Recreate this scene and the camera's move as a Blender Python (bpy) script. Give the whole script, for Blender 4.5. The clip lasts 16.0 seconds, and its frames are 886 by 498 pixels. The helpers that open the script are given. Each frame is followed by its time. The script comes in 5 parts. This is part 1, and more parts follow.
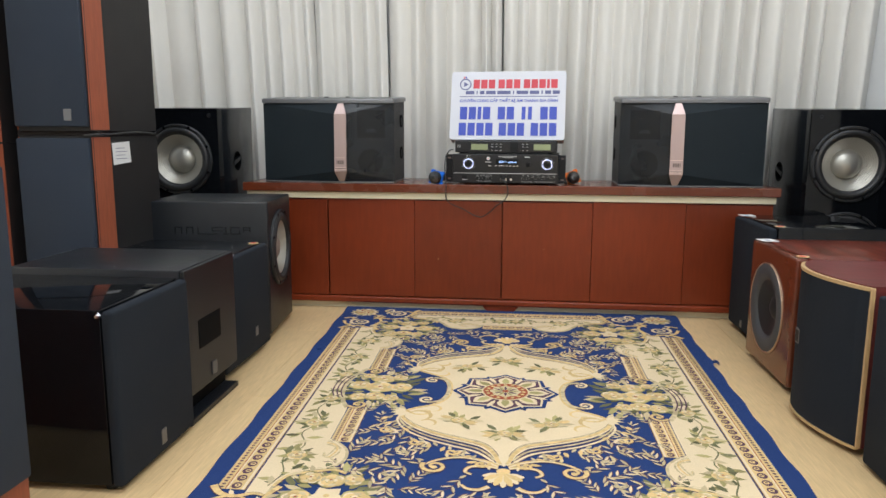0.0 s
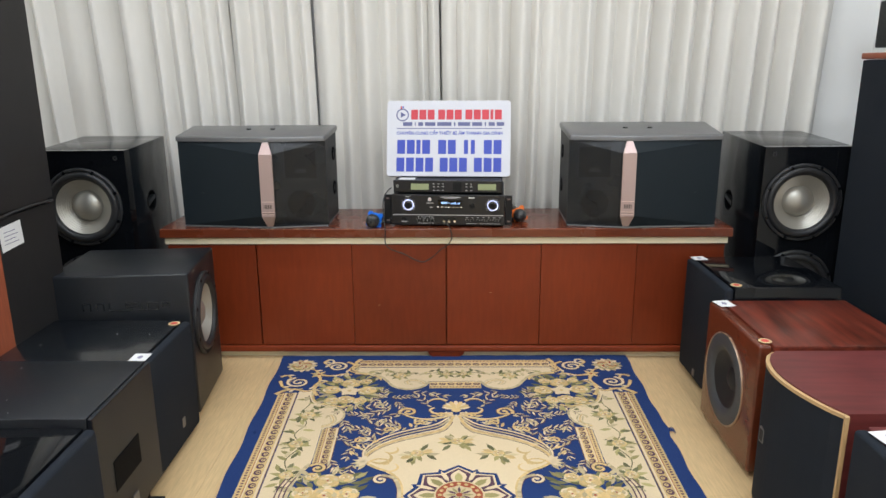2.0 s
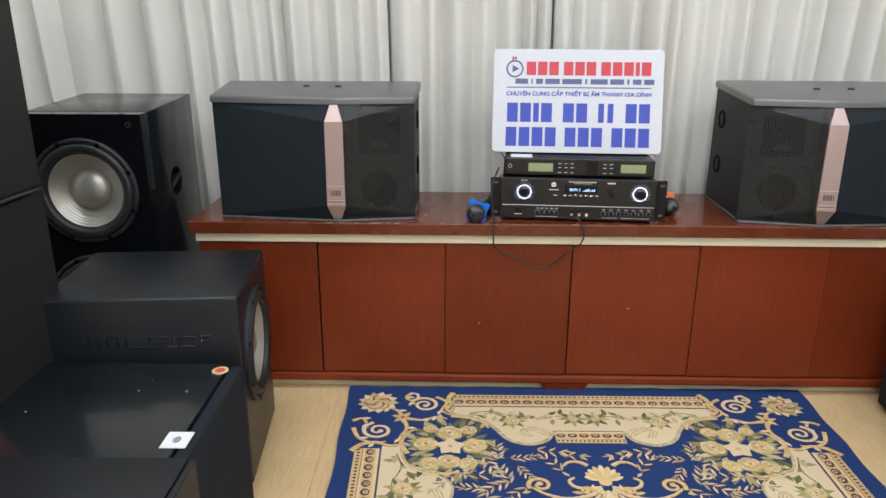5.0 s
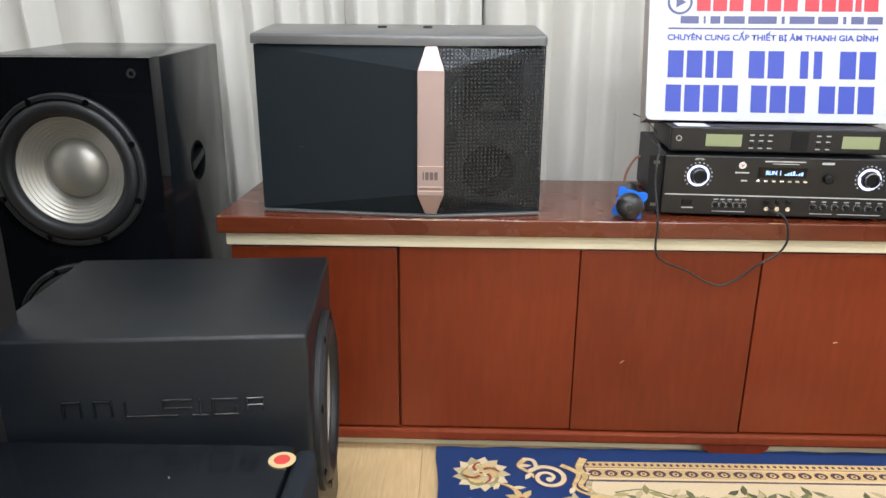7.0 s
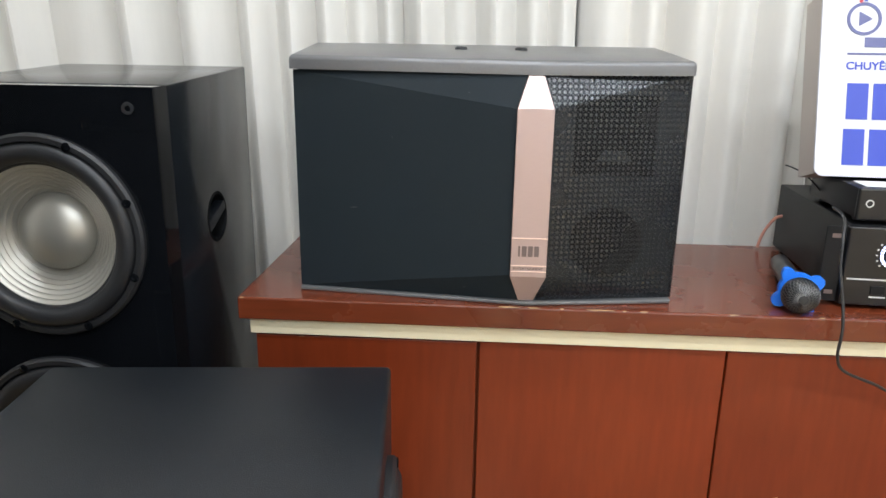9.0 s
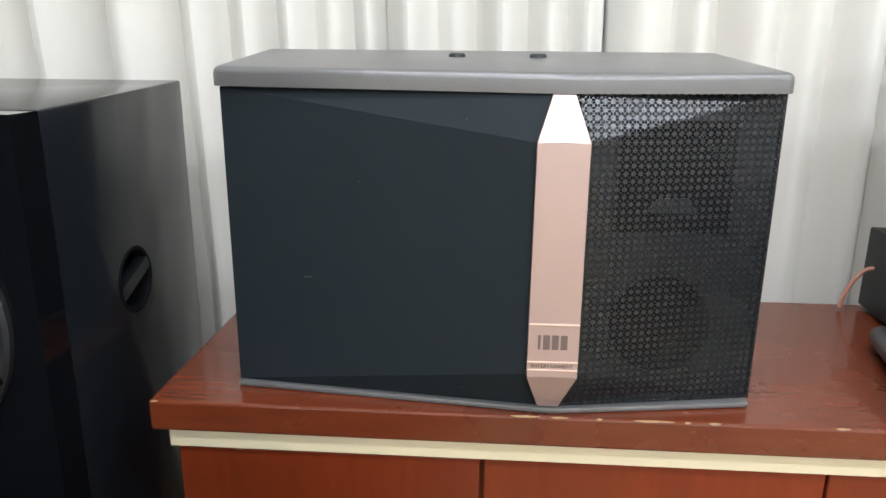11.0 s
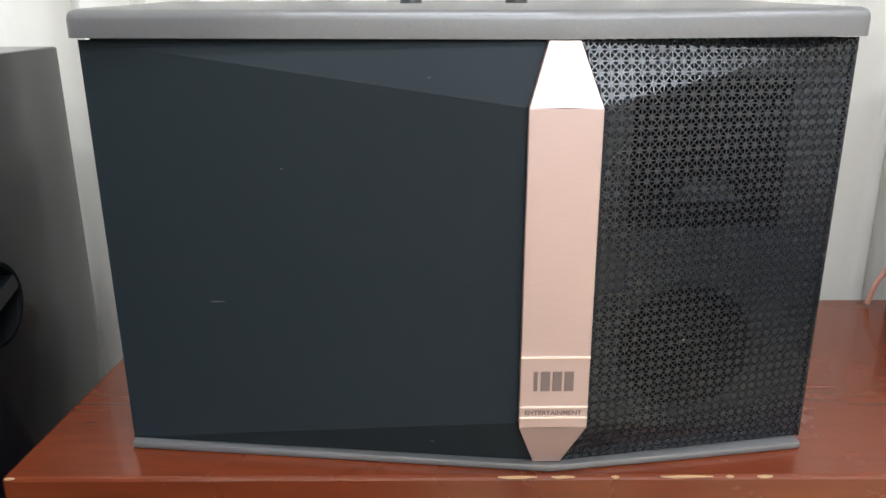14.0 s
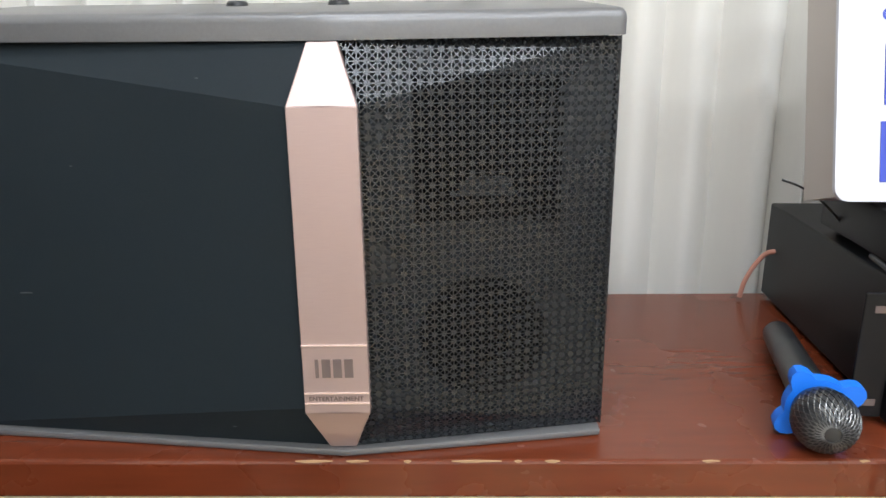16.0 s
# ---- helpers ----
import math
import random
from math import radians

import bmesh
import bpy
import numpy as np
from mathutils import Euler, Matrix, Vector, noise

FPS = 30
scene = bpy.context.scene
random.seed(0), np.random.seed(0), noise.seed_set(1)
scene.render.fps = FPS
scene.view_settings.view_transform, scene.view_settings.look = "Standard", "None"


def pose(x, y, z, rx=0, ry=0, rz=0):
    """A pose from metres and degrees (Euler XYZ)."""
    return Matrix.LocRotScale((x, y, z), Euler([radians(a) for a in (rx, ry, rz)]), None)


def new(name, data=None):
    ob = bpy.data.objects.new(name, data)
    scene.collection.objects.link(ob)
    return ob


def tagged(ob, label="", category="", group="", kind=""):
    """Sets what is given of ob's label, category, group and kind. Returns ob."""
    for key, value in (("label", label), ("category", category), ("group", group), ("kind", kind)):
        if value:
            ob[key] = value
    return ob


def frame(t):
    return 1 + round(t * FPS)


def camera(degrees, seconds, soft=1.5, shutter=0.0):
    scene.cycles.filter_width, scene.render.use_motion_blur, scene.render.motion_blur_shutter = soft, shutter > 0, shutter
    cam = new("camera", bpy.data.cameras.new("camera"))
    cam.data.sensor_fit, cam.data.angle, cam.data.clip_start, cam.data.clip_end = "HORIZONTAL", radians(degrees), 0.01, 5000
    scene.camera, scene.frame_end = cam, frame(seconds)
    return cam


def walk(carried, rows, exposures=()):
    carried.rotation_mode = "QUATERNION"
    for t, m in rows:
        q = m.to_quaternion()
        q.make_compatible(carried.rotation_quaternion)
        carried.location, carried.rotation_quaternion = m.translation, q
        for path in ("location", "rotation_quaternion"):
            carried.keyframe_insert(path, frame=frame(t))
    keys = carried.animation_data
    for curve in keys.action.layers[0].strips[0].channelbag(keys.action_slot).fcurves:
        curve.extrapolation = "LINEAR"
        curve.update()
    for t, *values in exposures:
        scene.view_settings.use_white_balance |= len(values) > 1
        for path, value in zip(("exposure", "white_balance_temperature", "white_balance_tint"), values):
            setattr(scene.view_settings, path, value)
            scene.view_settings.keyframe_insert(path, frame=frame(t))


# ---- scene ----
cam = camera(63.5, 16.0)
METRES, EYE, TILT, LEAN, TURN = 3.08, 0.738, 0.0, 0.0, 5.8
ROWS = [
    (0.0, 0.0, 0.0, 0.0, 0.04, -9.26, -0.23),
    (0.5, -0.0135, 0.0219, 0.0336, -2.85, -10.69, -0.17),
    (1.0, -0.0197, 0.049, 0.0921, -4.17, -12.68, 0.01),
    (1.5, -0.015, 0.0567, 0.1165, -5.11, -14.0, 0.19),
    (2.0, -0.0055, 0.0877, 0.125, -5.44, -14.46, 0.36),
    (2.5, -0.0061, 0.1169, 0.1256, -5.01, -14.7, 0.19),
    (3.0, -0.0232, 0.1588, 0.1198, -5.94, -15.06, -0.38),
    (3.5, -0.0481, 0.2037, 0.1157, -7.79, -16.0, -0.35),
    (4.0, -0.064, 0.2411, 0.1109, -7.68, -16.86, -0.08),
    (4.5, -0.0811, 0.29, 0.1105, -6.19, -17.28, -0.06),
    (5.0, -0.0962, 0.325, 0.1074, -5.06, -17.8, -0.16),
    (7.5, -0.1722, 0.5585, 0.0417, -4.63, -16.8, -0.46),
    (8.0, -0.1752, 0.5898, 0.0415, -3.95, -16.27, -0.68),
    (8.5, -0.1866, 0.6241, 0.0447, -3.36, -15.94, -0.83),
    (9.0, -0.1903, 0.6431, 0.0482, -2.73, -15.79, -0.86),
    (9.5, -0.1866, 0.6669, 0.0469, -2.05, -15.68, -0.71),
    (10.0, -0.1773, 0.6922, 0.0492, -1.49, -15.37, -0.49),
    (12.5, -0.1905, 0.7933, 0.041, -5.37, -15.73, -0.52),
    (13.0, -0.1893, 0.802, 0.0366, -5.93, -16.11, -0.4),
    (13.5, -0.1859, 0.8045, 0.036, -6.26, -16.43, -0.06),
    (14.0, -0.1784, 0.8015, 0.0373, -6.43, -16.39, 0.22),
    (14.5, -0.1618, 0.7968, 0.0377, -6.33, -16.41, 0.47),
    (15.0, -0.1442, 0.7906, 0.0376, -6.08, -16.5, 0.6),
    (15.5, -0.1333, 0.7882, 0.0378, -5.76, -16.47, 0.64),
    (16.0, -0.1236, 0.7886, 0.0375, -5.38, -16.51, 0.69),
]
walk(cam, [(t, pose(0, 0, EYE, TILT, LEAN, TURN) @ pose(METRES * x, METRES * y, METRES * z, 90 + pitch, roll, yaw)) for t, x, y, z, yaw, pitch, roll in ROWS], [(0.0, -0.22), (1.5, -0.16), (4.0, -0.15), (5.2, -0.12), (7.5, 0.4), (9.0, 0.44), (10.0, 0.49), (12.5, 0.69), (13.3, 0.71), (14.5, 0.66), (15.2, 0.62), (16.0, 0.5)])

# ---------- world and light ----------
world = bpy.data.worlds.new("room_world")
scene.world = world
world.use_nodes = True
world.node_tree.nodes["Background"].inputs[0].default_value = (0.9, 0.95, 1.0, 1)
world.node_tree.nodes["Background"].inputs[1].default_value = 0.05
CEILING = 2.85
# the last two, near the curtains, are added to brighten curtains and side wall
TUBES = [(-0.75, 0.95, 23.0), (0.75, 0.95, 23.0), (-0.75, -0.9, 38.0), (0.75, -0.9, 38.0), (-0.95, 2.3, 17.0), (0.95, 2.3, 17.0)]


def lamp(x, y, z, sx, sy, power, colour):
    data = bpy.data.lights.new("tube_light", "AREA")
    data.shape, data.size, data.size_y, data.energy, data.color = "RECTANGLE", sx, sy, power, colour
    ob = new("tube_light", data)
    ob.matrix_world = pose(x, y, z)
    return ob


for tx, ty, watts in TUBES:
    lamp(tx, ty, CEILING - 0.075, 1.15, 0.16, watts, (0.835, 0.905, 1.0))


# ---------- materials ----------
def mat(name, colour, rough=0.5, metal=0.0, grain=0.0, grain_scale=40.0, bump=0.0, bump_scale=200.0,
        stretch=(1, 1, 1), blotch=0.0, coat=0.0, coat_rough=0.06, spec=0.5, emit=0.0, island=0.0, obj_random=0.0, sheen=0.0):
    """A principled surface with fine grain, broad blotches, relief and uneven gloss."""
    m = bpy.data.materials.new(name)
    m.use_nodes = True
    nt = m.node_tree
    p = nt.nodes["Principled BSDF"]
    p.inputs["Base Color"].default_value = (*colour, 1)
    p.inputs["Roughness"].default_value = rough
    p.inputs["Metallic"].default_value = metal
    p.inputs["Coat Weight"].default_value = coat
    p.inputs["Coat Roughness"].default_value = coat_rough
    p.inputs["Specular IOR Level"].default_value = spec
    p.inputs["Sheen Weight"].default_value = sheen
    if emit:
        p.inputs["Emission Color"].default_value = (*colour, 1)
        p.inputs["Emission Strength"].default_value = emit
    geo = nt.nodes.new("ShaderNodeNewGeometry")
    mp = nt.nodes.new("ShaderNodeMapping")
    mp.inputs["Scale"].default_value = stretch
    nt.links.new(geo.outputs["Position"], mp.inputs["Vector"])

    def tex(scale, detail=4.0, plain=False):
        n = nt.nodes.new("ShaderNodeTexNoise")
        n.inputs["Scale"].default_value, n.inputs["Detail"].default_value = scale, detail
        nt.links.new((geo.outputs["Position"] if plain else mp.outputs["Vector"]), n.inputs["Vector"])
        return n.outputs["Fac"]

    def math_node(op, a, b):
        n = nt.nodes.new("ShaderNodeMath")
        n.operation = op
        for i, v in enumerate((a, b)):
            if isinstance(v, (int, float)):
                n.inputs[i].default_value = v
            else:
                nt.links.new(v, n.inputs[i])
        return n.outputs[0]

    value = None

    def add(v, amount):
        nonlocal value
        d = math_node("MULTIPLY", math_node("SUBTRACT", v, 0.5), amount * 2)
        value = d if value is None else math_node("ADD", value, d)

    if grain:
        add(tex(grain_scale), grain)
    if blotch:
        add(tex(3.0, 3.0, True), blotch)
    if island:
        add(geo.outputs["Random Per Island"], island)
    if obj_random:
        add(nt.nodes.new("ShaderNodeObjectInfo").outputs["Random"], obj_random)
    if value is not None:
        h = nt.nodes.new("ShaderNodeHueSaturation")
        h.inputs["Color"].default_value = (*colour, 1)
        nt.links.new(math_node("ADD", value, 1.0), h.inputs["Value"])
        nt.links.new(h.outputs["Color"], p.inputs["Base Color"])
    r = math_node("ADD", math_node("MULTIPLY", math_node("SUBTRACT", tex(9.0, 5.0, True), 0.5), 0.18 * rough + 0.02), rough)
    nt.links.new(r, p.inputs["Roughness"])
    if bump:
        b = nt.nodes.new("ShaderNodeBump")
        b.inputs["Strength"].default_value, b.inputs["Distance"].default_value = bump, 0.002
        nt.links.new(tex(bump_scale, 3.0), b.inputs["Height"])
        nt.links.new(b.outputs["Normal"], p.inputs["Normal"])
    return m


M_WALL = mat("white_paint", (0.85, 0.85, 0.83), 0.7, blotch=0.03, bump=0.1, bump_scale=80)
M_CEIL = mat("ceiling_paint", (0.8, 0.8, 0.78), 0.8, blotch=0.02)
M_OAK = mat("oak_laminate", (0.63, 0.45, 0.235), 0.36, grain=0.26, grain_scale=30, stretch=(6, 0.5, 1), blotch=0.06, obj_random=0.05, bump=0.05, bump_scale=60)
M_CURTAIN = mat("curtain_cloth", (0.72, 0.70, 0.65), 0.9, grain=0.02, grain_scale=120, stretch=(1, 1, 0.15), blotch=0.04, bump=0.12, bump_scale=500, sheen=0.2)
M_RED = mat("mahogany_lacquer", (0.182, 0.0295, 0.0085), 0.36, grain=0.2, grain_scale=18, stretch=(5, 5, 0.6), blotch=0.3, obj_random=0.12, spec=0.3, coat=0.06, coat_rough=0.15, bump=0.02, bump_scale=90)
M_RED_TOP = mat("mahogany_top_lacquer", (0.125, 0.026, 0.0095), 0.27, grain=0.3, grain_scale=18, stretch=(0.6, 6, 5), blotch=0.25, spec=0.4, coat=0.3, bump=0.02, bump_scale=90)
M_CHIP = mat("chipped_wood", (0.40, 0.24, 0.12), 0.8, grain=0.2)
M_CREAM = mat("cream_paint", (0.74, 0.66, 0.46), 0.5, blotch=0.05)
M_DARK = mat("dark_gap", (0.012, 0.008, 0.007), 0.8)
M_BLACKWOOD = mat("black_satin_lacquer", (0.0068, 0.0088, 0.0115), 0.25, grain=0.25, grain_scale=60, blotch=0.2, bump=0.03, bump_scale=300, coat=0.3, coat_rough=0.11)
M_BLACKMATT = mat("black_textured_paint", (0.0068, 0.0088, 0.0118), 0.4, grain=0.3, grain_scale=90, blotch=0.2, bump=0.25, bump_scale=700)
M_GLOSS = mat("black_piano_lacquer", (0.004, 0.0047, 0.006), 0.06, spec=0.26, blotch=0.1)
M_CLOTH = mat("black_grille_cloth", (0.0115, 0.0155, 0.022), 0.9, grain=0.25, grain_scale=500, blotch=0.1, bump=0.3, bump_scale=1500, spec=0.25)
M_VINYL = mat("black_ash_vinyl", (0.0165, 0.0155, 0.0155), 0.55, grain=0.35, grain_scale=60, stretch=(4, 4, 0.4), bump=0.15, bump_scale=200, spec=0.35)
M_NAVY = mat("navy_grille_cloth", (0.024, 0.033, 0.049), 0.85, grain=0.25, grain_scale=500, blotch=0.12, bump=0.3, bump_scale=1500, spec=0.3)
M_CHERRY = mat("cherry_vinyl", (0.25, 0.062, 0.027), 0.42, grain=0.3, grain_scale=35, stretch=(6, 6, 0.5), blotch=0.08)
M_ROSEWOOD = mat("rosewood_veneer", (0.115, 0.021, 0.011), 0.34, grain=1.6, grain_scale=7, stretch=(6, 0.6, 6), blotch=0.3, coat=0.1, spec=0.35)
M_ROSEFACE = mat("rosewood_face", (0.115, 0.026, 0.011), 0.26, grain=0.35, grain_scale=12, stretch=(6, 1, 5), blotch=0.1, coat=0.25)
M_WINE = mat("wine_red_veneer", (0.125, 0.026, 0.024), 0.38, grain=0.55, grain_scale=8, stretch=(1, 6, 6), blotch=0.1)
M_GOLDWOOD = mat("pale_wood_trim", (0.50, 0.33, 0.16), 0.45, grain=0.15)
M_CAP = mat("gunmetal_cap", (0.155, 0.155, 0.157), 0.36, metal=0.4, grain=0.1, grain_scale=400, blotch=0.05, bump=0.06, bump_scale=900)
M_CAB = mat("charcoal_cabinet", (0.0125, 0.013, 0.014), 0.5, spec=0.35, grain=0.15, grain_scale=300, bump=0.15, bump_scale=800)
M_PANEL = mat("blue_black_cloth_panel", (0.0076, 0.0140, 0.0186), 0.7, grain=0.2, grain_scale=700, blotch=0.1, bump=0.2, bump_scale=2500, spec=0.28)
M_ROSE = mat("rose_gold_aluminium", (0.50, 0.385, 0.365), 0.42, metal=0.7, grain=0.06, grain_scale=250, stretch=(0.3, 1, 8), bump=0.05, bump_scale=400)
M_ROSELINE = mat("bright_cut_line", (0.95, 0.78, 0.7), 0.3, metal=0.7)
M_ENGRAVE = mat("engraved_grey", (0.16, 0.12, 0.11), 0.5, metal=0.3)
M_MESH = mat("black_perforated_steel", (0.011, 0.0142, 0.0185), 0.27, metal=0.15, spec=0.6, grain=0.1)
# black of baffle parts; also stands in for shade inside ports and slots
M_INNER = mat("baffle_black_and_recess_shade", (0.002, 0.0024, 0.003), 0.7, blotch=0.1, spec=0.12)
M_INNERGREY = mat("baffle_grey", (0.057, 0.071, 0.082), 0.6, blotch=0.1)
M_CONE = mat("silver_cone", (0.43, 0.415, 0.365), 0.4, metal=0.6, blotch=0.08)
M_CAPDOME = mat("silver_dust_cap", (0.44, 0.43, 0.385), 0.4, metal=0.7, grain=0.05, blotch=0.1)
M_RUBBER = mat("rubber_surround", (0.0125, 0.013, 0.0145), 0.5, blotch=0.15, bump=0.05)
M_GREYCONE = mat("grey_cone", (0.055, 0.058, 0.062), 0.6, blotch=0.2)
M_PAPER = mat("white_paper_label", (0.75, 0.75, 0.74), 0.6, blotch=0.03)
M_INK = mat("grey_ink", (0.25, 0.24, 0.33), 0.7)
M_RING = mat("copper_trim", (0.52, 0.38, 0.28), 0.28, metal=0.8, grain=0.1)
M_GOLD = mat("gold_sticker", (0.74, 0.56, 0.29), 0.4, metal=0.2)
M_STICKRED = mat("sticker_red", (0.6, 0.06, 0.05), 0.5)
M_STEEL = mat("chrome", (0.7, 0.7, 0.7), 0.2, metal=1.0)
M_BADGE = mat("dark_nickel_badge", (0.16, 0.16, 0.165), 0.3, metal=0.6)
M_SIGN = mat("white_sign_board", (0.60, 0.61, 0.66), 0.35, blotch=0.02)
M_SIGNSIDE = mat("sign_backing_card", (0.52, 0.47, 0.43), 0.7, blotch=0.05)
M_SIGNRED = mat("sign_red", (0.56, 0.03, 0.05), 0.4)
M_SIGNBLUE = mat("sign_blue", (0.025, 0.055, 0.42), 0.4)
M_SIGNGREY = mat("sign_slate", (0.09, 0.10, 0.24), 0.4)
M_AMP = mat("amplifier_black", (0.007, 0.0075, 0.009), 0.42, spec=0.25, grain=0.15, grain_scale=300, bump=0.06, bump_scale=800)
M_AMPFRONT = mat("amplifier_front", (0.005, 0.0055, 0.007), 0.34, grain=0.2, grain_scale=200, stretch=(0.1, 1, 4))
M_PRINT = mat("white_print", (0.6, 0.6, 0.6), 0.5)
M_LED = mat("white_led", (0.6, 0.66, 1.0), 0.5, emit=2.4)
M_LCD = mat("lcd_green", (0.27, 0.31, 0.17), 0.25, emit=0.12)
M_BLUELCD = mat("display_digits", (0.35, 0.55, 1.0), 0.4, emit=1.2)
M_BLUE = mat("blue_silicone", (0.006, 0.17, 0.78), 0.5)
M_ORANGE = mat("orange_silicone", (0.85, 0.2, 0.03), 0.5)
M_MICBODY = mat("microphone_black", (0.025, 0.026, 0.027), 0.35)
M_MICMESH = mat("microphone_mesh", (0.2, 0.2, 0.2), 0.35, metal=0.9)
M_CABLE = mat("black_cable", (0.02, 0.02, 0.02), 0.45)
M_CLEARCABLE = mat("copper_speaker_wire", (0.5, 0.24, 0.18), 0.35)
M_TUBE = mat("tube_diffuser", (1.0, 0.97, 0.93), 0.5, emit=2.0)
M_RUG = mat("rug_blue_pile", (0.020, 0.045, 0.15), 0.95, grain=0.25, grain_scale=600, blotch=0.12, bump=0.5, bump_scale=1200, spec=0.15)
M_RCREAM = mat("rug_cream_pile", (0.71, 0.57, 0.365), 0.95, grain=0.16, grain_scale=500, blotch=0.1, bump=0.4, bump_scale=1200, spec=0.15)
M_RTAN = mat("rug_tan_pile", (0.52, 0.42, 0.25), 0.95, grain=0.25, grain_scale=300, bump=0.4, bump_scale=1200, spec=0.15, island=0.22)
M_RPURPLE = mat("rug_plum_pile", (0.105, 0.055, 0.08), 0.95, grain=0.2, grain_scale=300, spec=0.15)
M_RGREEN = mat("rug_green_pile", (0.15, 0.145, 0.075), 0.95, grain=0.25, grain_scale=300, spec=0.15, island=0.35)
M_ROLIVE = mat("rug_olive_pile", (0.36, 0.31, 0.135), 0.95, grain=0.25, grain_scale=300, spec=0.15, island=0.3)
M_RRUST = mat("rug_rust_pile", (0.33, 0.085, 0.045), 0.95, grain=0.2, grain_scale=300, spec=0.15)
M_RGOLD = mat("rug_gold_pile", (0.62, 0.44, 0.20), 0.95, grain=0.25, grain_scale=200, spec=0.15, island=0.15)

# ---------- building helpers ----------
BASE = {}
XF = [Matrix.Identity(4)]


def thing(name, at, label, category, group="", kind=""):
    """An Empty at the base of a thing; meshes below are given in world metres."""
    ob = new(name)
    ob.empty_display_size = 0.1
    at = XF[-1] @ Vector(at)
    ob.location = at
    BASE[ob.name] = at.copy()
    return tagged(ob, label, category, group, kind)


def part(name, bm, material, parent, label="", smooth=False, kind=""):
    bm.transform(XF[-1])
    bmesh.ops.recalc_face_normals(bm, faces=bm.faces[:])
    base = BASE[parent.name] if parent else Vector((0, 0, 0))
    bm.transform(Matrix.Translation(-base))
    me = bpy.data.meshes.new(name)
    bm.to_mesh(me)
    bm.free()
    for mm in (material if isinstance(material, (list, tuple)) else (material,)):
        me.materials.append(mm)
    if smooth:
        me.polygons.foreach_set("use_smooth", [True] * len(me.polygons))
        me.set_sharp_from_angle(angle=radians(35))
    ob = new(name, me)
    if parent:
        ob.parent = parent
    BASE[ob.name] = base.copy()
    return tagged(ob, label, "", "", kind)


def structure(name, bm, material, label, category):
    ob = part(name, bm, material, None)
    return tagged(ob, label, category, "", "structure")


def bevelled(bm, width, segments=2, keep=None):
    edges = [e for e in bm.edges if keep is None or keep(e)]
    if width > 0 and edges:
        bmesh.ops.bevel(bm, geom=edges, offset=width, segments=segments, affect="EDGES", profile=0.5, clamp_overlap=True)
    return bm


def box(x0, x1, y0, y1, z0, z1, bevel=0.0, segments=2, bm=None):
    bm2 = bmesh.new()
    bmesh.ops.create_cube(bm2, size=1.0)
    bm2.transform(Matrix.Translation(((x0 + x1) / 2, (y0 + y1) / 2, (z0 + z1) / 2)) @ Matrix.Diagonal((abs(x1 - x0), abs(y1 - y0), abs(z1 - z0), 1)))
    bevelled(bm2, bevel, segments)
    return merge(bm, bm2)


def merge(bm, bm2):
    if bm is None:
        return bm2
    me = bpy.data.meshes.new("joint")
    bm2.to_mesh(me)
    bm2.free()
    bm.from_mesh(me)
    bpy.data.meshes.remove(me)
    return bm


def prism(outline, lo, hi, axis="z", bevel=0.0, segments=2, bm=None):
    """An outline of 2D points drawn out from lo to hi along an axis (x: points are y,z; y: x,z; z: x,y)."""
    def place(p, h):
        return {"z": (p[0], p[1], h), "y": (p[0], h, p[1]), "x": (h, p[0], p[1])}[axis]
    bm2 = bmesh.new()
    a = [bm2.verts.new(place(p, lo)) for p in outline]
    b = [bm2.verts.new(place(p, hi)) for p in outline]
    n = len(outline)
    bm2.faces.new(a)
    bm2.faces.new(b)
    for i in range(n):
        bm2.faces.new((a[i], a[(i + 1) % n], b[(i + 1) % n], b[i]))
    bmesh.ops.recalc_face_normals(bm2, faces=bm2.faces[:])
    if bevel:
        bevelled(bm2, bevel, segments, lambda e: all(abs(place((0, 0), 1)[k]) < 2 for k in range(3)))
    return merge(bm, bm2)


def lathe(profile, centre, axis, n=48, bm=None, squash=(1, 1)):
    """A profile of (radius, height) turned round an axis vector through centre."""
    bm2 = bmesh.new()
    q = Vector((0, 0, 1)).rotation_difference(Vector(axis).normalized()).to_matrix().to_4x4()
    rings = []
    for r, h in profile:
        if r < 1e-6:
            rings.append([bm2.verts.new((0, 0, h))])
        else:
            rings.append([bm2.verts.new((r * squash[0] * math.cos(2 * math.pi * k / n), r * squash[1] * math.sin(2 * math.pi * k / n), h)) for k in range(n)])
    for r0, r1 in zip(rings, rings[1:]):
        for k in range(n):
            j = (k + 1) % n
            if len(r0) == 1 and len(r1) == 1:
                break
            if len(r0) == 1:
                bm2.faces.new((r0[0], r1[k], r1[j]))
            elif len(r1) == 1:
                bm2.faces.new((r0[k], r0[j], r1[0]))
            else:
                bm2.faces.new((r0[k], r0[j], r1[j], r1[k]))
    bm2.transform(Matrix.Translation(centre) @ q)
    return merge(bm, bm2)


def smooth_line(points, closed=False, steps=6):
    """A Catmull-Rom curve through a few points."""
    pts = [Vector(p) for p in points]
    n = len(pts)
    out = []
    for i in range(n if closed else n - 1):
        p0, p1, p2, p3 = (pts[(i + k) % n] if closed else pts[min(max(i + k, 0), n - 1)] for k in (-1, 0, 1, 2))
        for s in range(steps):
            t = s / steps
            out.append(0.5 * ((2 * p1) + (p2 - p0) * t + (2 * p0 - 5 * p1 + 4 * p2 - p3) * t * t + (3 * p1 - p0 - 3 * p2 + p3) * t ** 3))
    if not closed:
        out.append(pts[-1])
    return out


